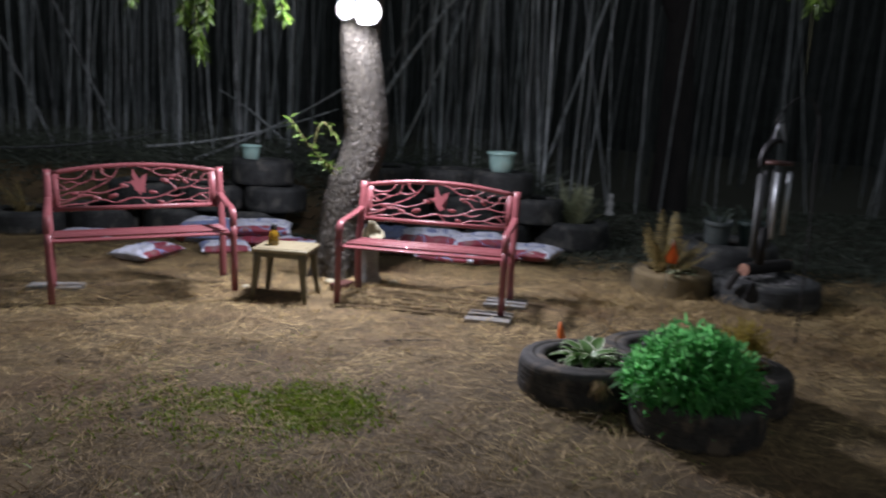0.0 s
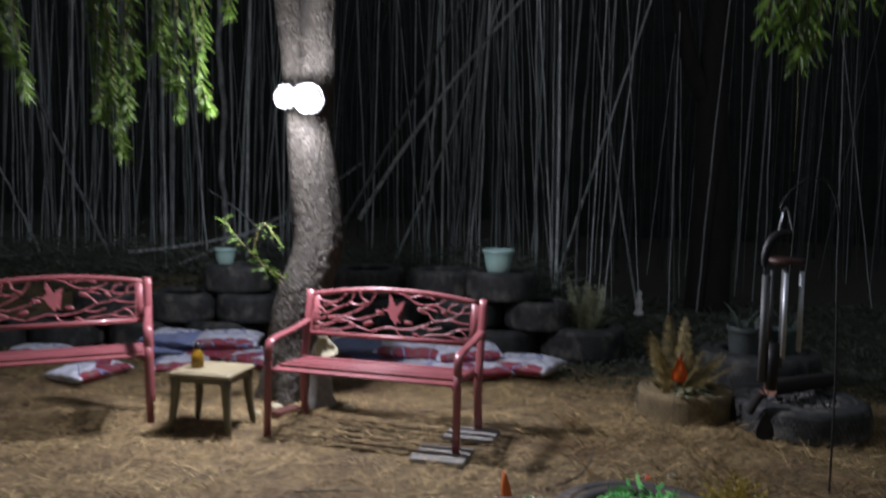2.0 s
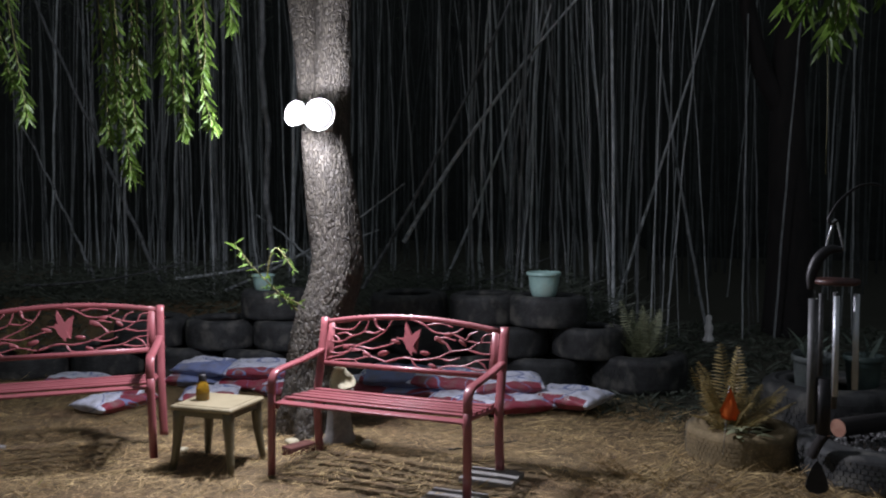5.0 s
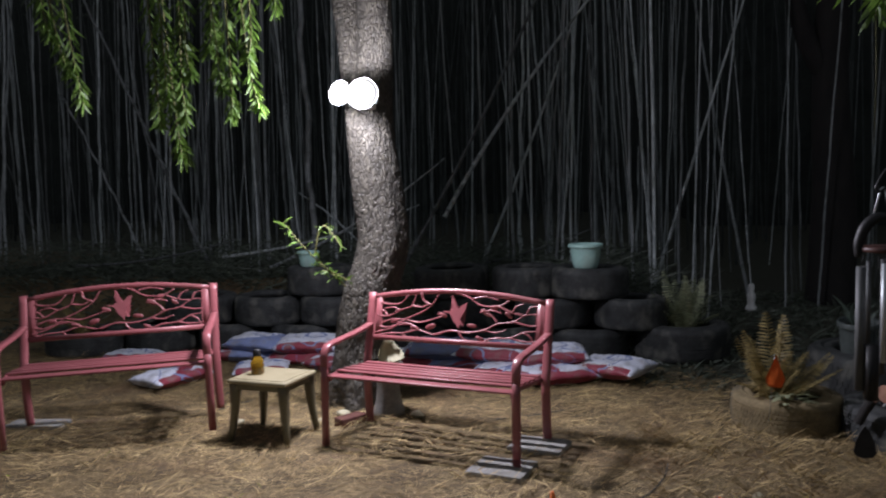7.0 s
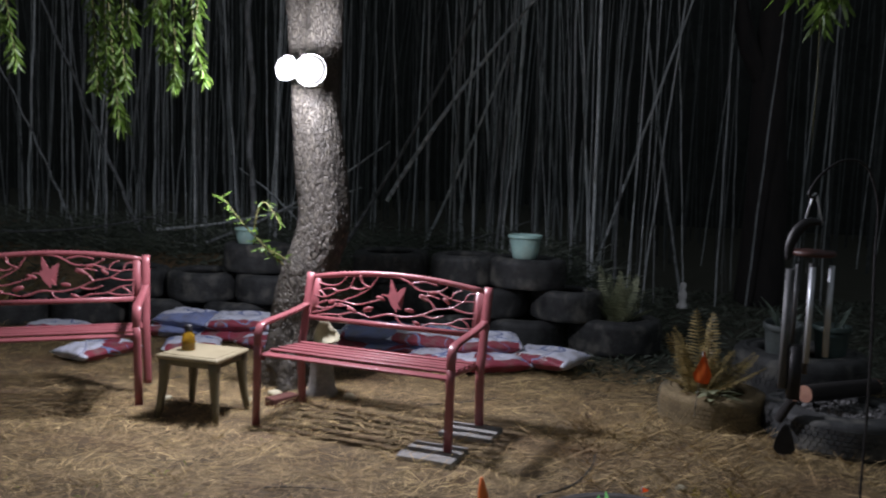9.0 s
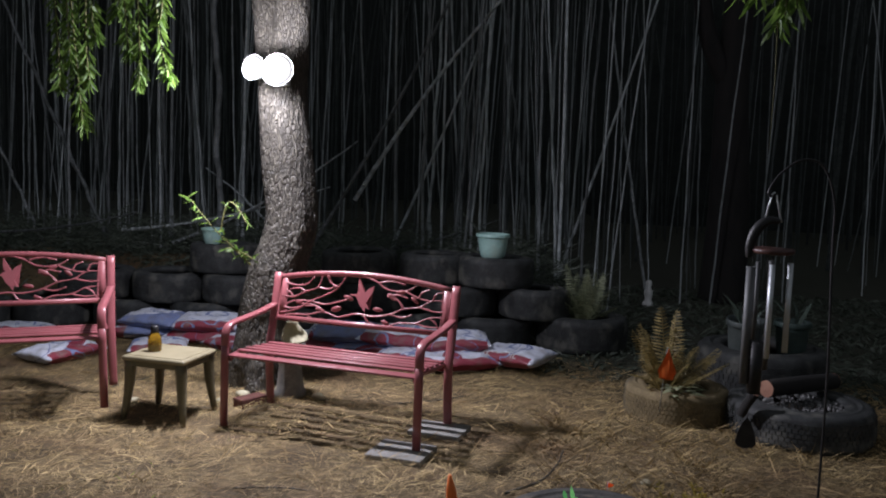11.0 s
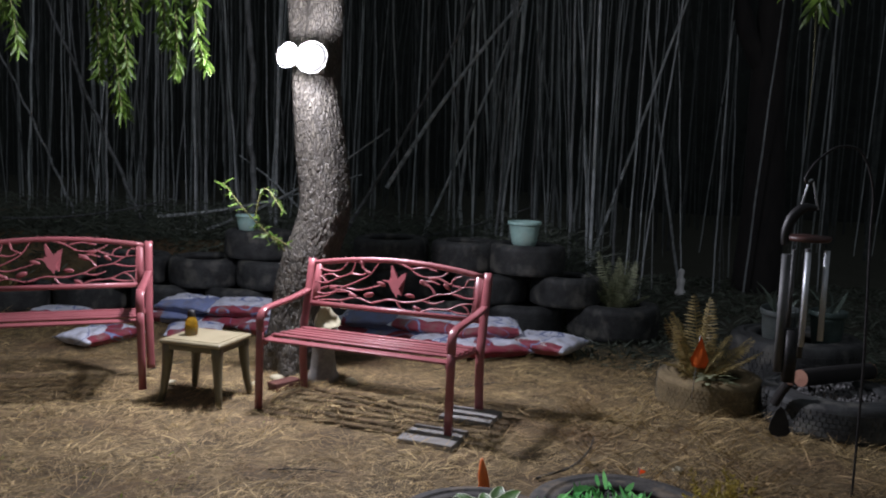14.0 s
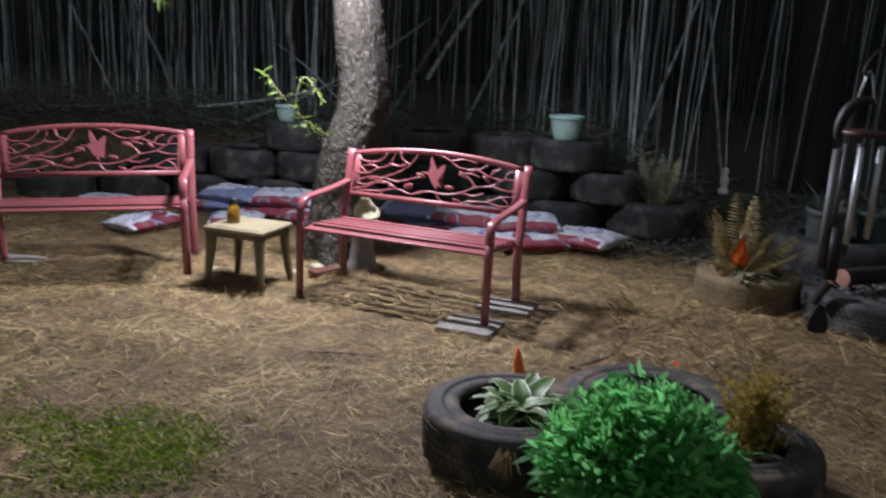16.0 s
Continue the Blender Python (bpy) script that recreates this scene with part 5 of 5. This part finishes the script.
# ---- marker flags ----
def marker_flag(x, y, z, height, turn, size=0.10, label="orange marker flag on a thin wire stake"):
    t = thing("marker_flag", label, "flag", pose(x, y, z, 0, 0, turn), "marker flags")
    bm = bmesh.new()
    tube(bm, [(0, 0, -0.03), (0, 0, height)], 0.002, 6)
    part("stake", bm, M_WIRE, t)
    bm = bmesh.new()
    n = 8
    rows = []
    for i in range(n + 1):
        q = i / n
        w = 0.5 * size * (1 - q)
        rows.append([bm.verts.new((q * size * 0.75 * k0, 0.012 * math.sin(q * 5) + off, height - size * 0.5 + w * sgn)) for k0, sgn, off in ((1, -1, 0), (1, 1, 0))])
    for a, b in zip(rows, rows[1:]):
        bm.faces.new((a[0], a[1], b[1], b[0]))
    bmesh.ops.solidify(bm, geom=bm.faces[:], thickness=0.0015)
    part("flag", bm, M_ORANGE, t, "drooping orange plastic flag")


marker_flag(1.42, 4.97, 0.0, 0.20, 60, 0.05)


def drooping_flag(x, y, z, height, size, turn):
    """A flag hanging limp from the top of its stake, folded into an upright kite."""
    t = thing("marker_flag", "limp orange marker flag on a wire stake in the fern", "flag", pose(x, y, z, 0, 4, turn), "marker flags")
    bm = bmesh.new()
    tube(bm, [(0, 0.004, -0.03), (0, 0.004, height)], 0.002, 6)
    part("stake", bm, M_WIRE, t)
    bm = bmesh.new()
    rows = []
    for i in range(9):
        q = i / 8
        w = size * 0.6 * (q / 0.75 if q < 0.75 else 1 - 1.3 * (q - 0.75))
        rows.append([bm.verts.new((0.006 + w * (k - 0.45), -0.012 - 0.018 * math.sin(3.1 * k) * q - 0.006 * math.sin(9 * k + 4 * q), height - size * q - 0.03 * size * k)) for k in (0, 0.25, 0.5, 0.75, 1)])
    for p, n in zip(rows, rows[1:]):
        for k in range(4):
            bm.faces.new((p[k], p[k + 1], n[k + 1], n[k]))
    bmesh.ops.solidify(bm, geom=bm.faces[:], thickness=0.0015)
    part("flag", bm, M_ORANGE, t, "limp orange plastic flag")


drooping_flag(1.745, 6.45, 0.14, 0.37, 0.19, 10)


def marker_cone(x, y):
    """An orange flag rolled round its stake, a narrow spike."""
    t = thing("marker_flag", "rolled orange marker flag standing by a tyre", "flag", pose(x, y, 0, 0, 0, 0), "marker flags")
    bm = bmesh.new()
    tube(bm, [(0, 0, -0.03), (0, 0, 0.15)], 0.002, 6)
    part("stake", bm, M_WIRE, t)
    bm = bmesh.new()
    tube(bm, [(0.012, 0, 0.06), (0.008, 0, 0.12), (0.0, 0, 0.18), (-0.008, 0, 0.245)], [0.021, 0.030, 0.026, 0.008], 10, 0.8)
    part("flag", bm, M_ORANGE, t, "rolled orange plastic flag")


marker_cone(0.765, 4.74)


# ---- soil sacks ----
def sack_mesh(seed, L=0.60, W=0.42, T=0.135):
    r = random.Random(seed)
    bm = bmesh.new()
    nx, ny = 30, 20
    layers = []
    for s in (1, -1):
        grid = []
        for j in range(ny + 1):
            row = []
            for i in range(nx + 1):
                u, v = 2 * i / nx - 1, 2 * j / ny - 1
                k = max(0.0, (1 - abs(u) ** 4)) ** 0.6 * max(0.0, (1 - abs(v) ** 3.2)) ** 0.6
                wr = 0.022 * noise.noise((u * 3.2 + seed, v * 3.2, s)) + 0.010 * noise.noise((u * 8 + seed, v * 4, s * 2)) * (0.4 + abs(u))
                z = T * 0.5 + s * (T * 0.5 * k) + (wr * k if s > 0 else 0.0) + 0.012 * (1 - k) * noise.noise((u * 6, v * 6, seed))
                x = u * L / 2 * (1 - 0.035 * (1 - abs(v)) * (abs(u) > 0.95)) + 0.006 * noise.noise((v * 7, u, seed))
                y = v * W / 2 * (1 + 0.05 * abs(u) ** 6)
                row.append(bm.verts.new((x, y, max(z, 0.003))))
            grid.append(row)
        layers.append(grid)
    for grid in layers:
        for j in range(ny):
            for i in range(nx):
                bm.faces.new((grid[j][i], grid[j][i + 1], grid[j + 1][i + 1], grid[j + 1][i]))
    a, b = layers
    rim = [(0, i) for i in range(nx + 1)] + [(j, nx) for j in range(1, ny + 1)] + [(ny, i) for i in range(nx - 1, -1, -1)] + [(j, 0) for j in range(ny - 1, 0, -1)]
    for (j0, i0), (j1, i1) in zip(rim, rim[1:] + rim[:1]):
        bm.faces.new((a[j0][i0], a[j1][i1], b[j1][i1], b[j0][i0]))
    me = mesh_of(bm, "sack")
    me.materials.append(M_BAG)
    return me


SACKS = [sack_mesh(s) for s in (1, 5, 9)]


def sack(x, y, z, turn, k, label="white and red printed plastic sack of topsoil lying flat", tilt=(0, 0), text=False, scale=1.0):
    t = thing("soil_sack", label, "sack", pose(x, y, z, tilt[0], tilt[1], turn) @ Matrix.Scale(scale, 4), "soil sacks")
    ob = new("sack", SACKS[k % 3])
    ob.parent = t
    if text:
        data = bpy.data.curves.new("lettering", "FONT")
        data.body, data.size, data.extrude, data.align_x = "TOP SOIL", 0.075, 0.001, "CENTER"
        data.materials.append(M_WHITE_PRINT)
        tx = new("lettering", data)
        tx.parent = t
        tagged(tx, "white printed lettering")
        tx.matrix_basis = pose(-0.02, -0.185, 0.098, 40, 0, 0)


STACK = "white, red and blue printed soil sack in a slumped pile"
sack(0.72, 7.74, 0.03, -26, 0, text=True, scale=1.0, tilt=(3, -3))
for x, y, z, turn, k, tilt, size in (
        (0.32, 7.58, 0.0, 30, 1, (0, 0), 0.95), (-0.04, 7.56, 0.0, -10, 2, (0, 0), 0.95), (-0.46, 7.84, 0.0, 5, 0, (0, 0), 1.0), (-0.92, 7.86, 0.0, -8, 1, (0, 0), 1.0), (0.16, 7.92, 0.0, 6, 2, (0, 0), 0.95),
        (0.24, 7.78, 0.105, 16, 0, (4, -3), 0.95), (-0.22, 7.82, 0.11, -6, 2, (4, 0), 1.0), (-0.68, 7.84, 0.11, 6, 1, (5, 0), 1.0),
        (-2.45, 7.84, 0.0, 6, 0, (0, 0), 0.95), (-1.92, 7.84, 0.0, 4, 2, (0, 0), 1.0), (-2.38, 7.84, 0.11, -7, 1, (5, 0), 0.9), (-1.88, 7.84, 0.11, 11, 0, (5, 0), 0.95),
        (-2.10, 7.38, 0.0, 24, 2, (3, 0), 0.75), (-1.50, 7.60, 0.0, -24, 1, (0, 0), 0.9)):
    sack(x, y, z, turn, k, STACK, tilt, scale=size)
sack(-2.64, 6.92, 0.0, 74, 1, "white soil sack with red print lying behind the bench", scale=0.92)
sack(-3.5, 7.55, 0.0, 10, 2, "pale crumpled soil sack lying near the tyres", scale=0.8)


# ---- wind chime on its hook ----
def shepherd_hook():
    t = thing("shepherd_hook", "thin black metal shepherd's hook stuck in the ground", "hook", Matrix.Translation((2.40, 5.42, 0)))
    bm = bmesh.new()
    tube(bm, curve([(0, 0, -0.1), (0.0, 0, 0.6), (-0.02, 0, 1.2), (-0.035, -0.03, 1.44), (-0.10, -0.06, 1.60), (-0.2, -0.09, 1.625), (-0.29, -0.11, 1.56), (-0.335, -0.12, 1.485), (-0.325, -0.12, 1.46), (-0.30, -0.12, 1.475)], 8), 0.006, 8)
    part("pole", bm, M_BLACK, t)


shepherd_hook()


def wind_chime():
    t = thing("wind_chime", "wind chime with aluminium tubes and a dark wooden top", "wind chime", Matrix.Translation((2.10, 5.30, 0)))
    bm = bmesh.new()
    tube(bm, [(-0.045, 0, 1.36), (-0.02, 0, 1.47), (-0.012, 0, 1.478), (-0.004, 0, 1.47), (0.026, 0, 1.345)], 0.004, 8)
    part("hanger", bm, M_ALU, t, "bright metal wire hanger")
    bm = bmesh.new()
    line = curve([(0.02, 0, 1.35), (-0.03, 0, 1.352), (-0.075, 0, 1.31), (-0.10, 0, 1.24), (-0.102, 0, 1.18)], 5)
    tube(bm, line, [0.012 + 0.012 * math.sin(math.pi * i / (len(line) - 1)) for i in range(len(line))], 10)
    part("crescent", bm, M_BLACK, t, "curved black crescent")
    bm = bmesh.new()
    lathe(bm, [(0.001, 1.200), (0.080, 1.202), (0.09, 1.208), (0.092, 1.22), (0.086, 1.228), (0.001, 1.23)], 32)
    part("top_plate", bm, M_DARKWOOD, t)
    for x, y, z1, z0, r, mat in ((-0.087, 0.01, 1.14, 0.60, 0.021, M_TUBE), (-0.05, 0.05, 1.16, 0.80, 0.010, M_TUBE), (-0.008, -0.05, 1.158, 0.735, 0.012, M_ALU), (0.010, 0.06, 1.165, 0.66, 0.012, M_TUBE), (0.074, -0.02, 1.167, 0.762, 0.0125, M_ALU)):
        bm = bmesh.new()
        lathe(bm, [(r * 0.8, z0 + 0.002), (r, z0), (r, z1), (r * 0.82, z1), (r * 0.8, z1 - 0.01)], 16, 0, True)
        bmesh.ops.transform(bm, matrix=Matrix.Translation((x, y, 0)), verts=bm.verts)
        tb = part("chime_tube", bm, mat, t)
        bm = bmesh.new()
        tube(bm, [(x, y, z1 - 0.012), (x * 0.9, y * 0.9, 1.205)], 0.0012, 5)
        part("cord", bm, M_BLACK, tb)
    bm = bmesh.new()
    tube(bm, [(-0.02, 0, 1.2), (-0.035, 0, 0.8), (-0.062, 0, 0.44)], 0.0015, 5)
    part("centre_cord", bm, M_BLACK, t)
    bm = bmesh.new()
    tube(bm, [(-0.043, 0, 0.80), (-0.043, 0, 0.56)], 0.030, 16)
    part("clapper", bm, M_BLACK, t)
    bm = bmesh.new()
    outline = [(0, 0.445), (0.022, 0.42), (0.045, 0.37), (0.055, 0.325), (0.04, 0.305), (0, 0.298), (-0.04, 0.305), (-0.055, 0.325), (-0.045, 0.37), (-0.022, 0.42)]
    f0 = [bm.verts.new((-0.062 + 0.85 * x, -0.004, z)) for x, z in outline]
    f1 = [bm.verts.new((-0.062 + 0.85 * x, 0.004, z)) for x, z in outline]
    bm.faces.new(f0)
    bm.faces.new(f1[::-1])
    for i in range(len(outline)):
        j = (i + 1) % len(outline)
        bm.faces.new((f0[i], f1[i], f1[j], f0[j]))
    part("wind_sail", bm, M_BLACK, t, "black teardrop wind sail", shade=False)


wind_chime()


def log(x, y, z, length, r, m, label):
    t = thing("log", label, "log", m)
    bm = bmesh.new()
    tube(bm, [(0, 0, 0), (0, 0, length * 0.5), (0.01, 0, length)], [r, r * 1.03, r * 0.96], 20, caps=False)
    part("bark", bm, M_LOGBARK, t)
    for zz in (0.0, length):
        bm = bmesh.new()
        lathe(bm, [(r * 0.985, 0), (r * 0.5, 0.003), (0.001, 0.004)], 20)
        bmesh.ops.transform(bm, matrix=Matrix.Translation((0.01 if zz else 0, 0, zz)) @ Matrix.Scale(-1 if not zz else 1, 4, (0, 0, 1)), verts=bm.verts)
        part("cut_end", bm, M_CUTWOOD, t, "pale sawn end")


log(0, 0, 0, 0.62, 0.052, pose(2.36, 6.52, 0.285, -91, 0, -50), "dark log with a pale sawn end lying across the tyres")
log(0, 0, 0, 0.16, 0.026, pose(2.19, 6.32, 0.17, 15, 20, 0), "short reddish stick leaning on the tyre")


# ---- small far figure of stone ----
def far_ornament():
    bm = bmesh.new()
    lathe(bm, [(0.001, 0), (0.07, 0), (0.065, 0.05), (0.04, 0.09), (0.05, 0.15), (0.055, 0.2), (0.03, 0.25), (0.04, 0.29), (0.035, 0.33), (0.001, 0.35)], 16, 0.1)
    ob = part("stone_ornament", bm, M_HOUSING)
    tagged(ob, "small pale stone ornament standing near the grove", "ornament")
    ob.matrix_basis = Matrix.Translation((1.90, 10.6, h(1.90, 10.6) - 0.01)) @ Matrix.Scale(0.85, 4)


far_ornament()


# ---- small things on the ground ----
def brick(x, y, turn):
    bm = bmesh.new()
    box(bm, (0.20, 0.095, 0.06), (0, 0, 0.03), bevel=0.006)
    ob = part("brick", bm, M_BRICK)
    tagged(ob, "dark red brick lying in the straw by the table", "brick")
    ob.matrix_basis = pose(x, y, h(x, y) - 0.005, 0, 0, turn)


M_BRICK = material("dark_red_brick", (0.06, 0.02, 0.014), (0.12, 0.04, 0.028), scale=20, rough=0.9, bump=0.5)
brick(-0.80, 6.22, 62)


def stone(x, y, size, seed):
    bm = bmesh.new()
    bmesh.ops.create_icosphere(bm, subdivisions=2, radius=1)
    for v in bm.verts:
        v.co = Vector((v.co.x, v.co.y * 0.8, v.co.z * 0.55)) * size * (1 + 0.35 * noise.noise(v.co * 1.3 + Vector((seed, 0, 0))))
    ob = part("stone", bm, M_CREAM)
    tagged(ob, "pale rounded field stone lying in the straw", "stone", "loose stones")
    ob.matrix_basis = pose(x, y, h(x, y) + size * 0.3, 0, 0, seed * 77)


for k, (x, y, size) in enumerate(((-0.92, 6.38, 0.05), (-1.0, 6.22, 0.035), (-0.42, 6.44, 0.05), (-1.52, 6.05, 0.04), (1.62, 5.5, 0.03))):
    stone(x, y, size, k)


def stick(points, r):
    bm = bmesh.new()
    line = curve(points, 5)
    tube(bm, [(p.x, p.y, h(p.x, p.y) + p.z) for p in line], [r * (1 - 0.6 * i / len(line)) for i in range(len(line))], 6)
    ob = part("stick", bm, M_BARK)
    tagged(ob, "thin dry stick lying on the ground", "stick", "fallen sticks")


stick([(0.95, 5.2, 0.012), (1.1, 5.32, 0.03), (1.18, 5.5, 0.06), (1.2, 5.6, 0.10)], 0.007)
stick([(-1.62, 6.75, 0.012), (-1.7, 6.55, 0.014), (-1.82, 6.3, 0.012)], 0.008)
stick([(0.1, 6.5, 0.012), (0.3, 6.62, 0.014), (0.52, 6.7, 0.04)], 0.006)
stick([(-0.3, 4.9, 0.012), (-0.1, 4.98, 0.014), (0.05, 4.95, 0.03)], 0.005)


def dead_grass_clump(x, y, z, seed):
    r = random.Random(seed)
    verts, faces = [], []
    for k in range(90):
        a = r.gauss(-1.57, 0.9)
        d = Vector((0.5 * math.cos(a), 0.5 * math.sin(a), r.uniform(-1.2, -0.3)))
        blade(verts, faces, (x + r.gauss(0, 0.02), y + r.gauss(0, 0.008), z + r.gauss(0, 0.01)), d, (math.cos(a), math.sin(a), 0.6), r.uniform(0.035, 0.10), r.uniform(0.002, 0.0045), r.uniform(-0.2, 0.5), 3)
    ob = part("dead_grass_clump", mesh_lists("dead_grass_clump", verts, faces), M_STRAW)
    tagged(ob, "withered straw clump hanging against a black tyre", "grass")


dead_grass_clump(0.875, 3.895, 0.175, 2)
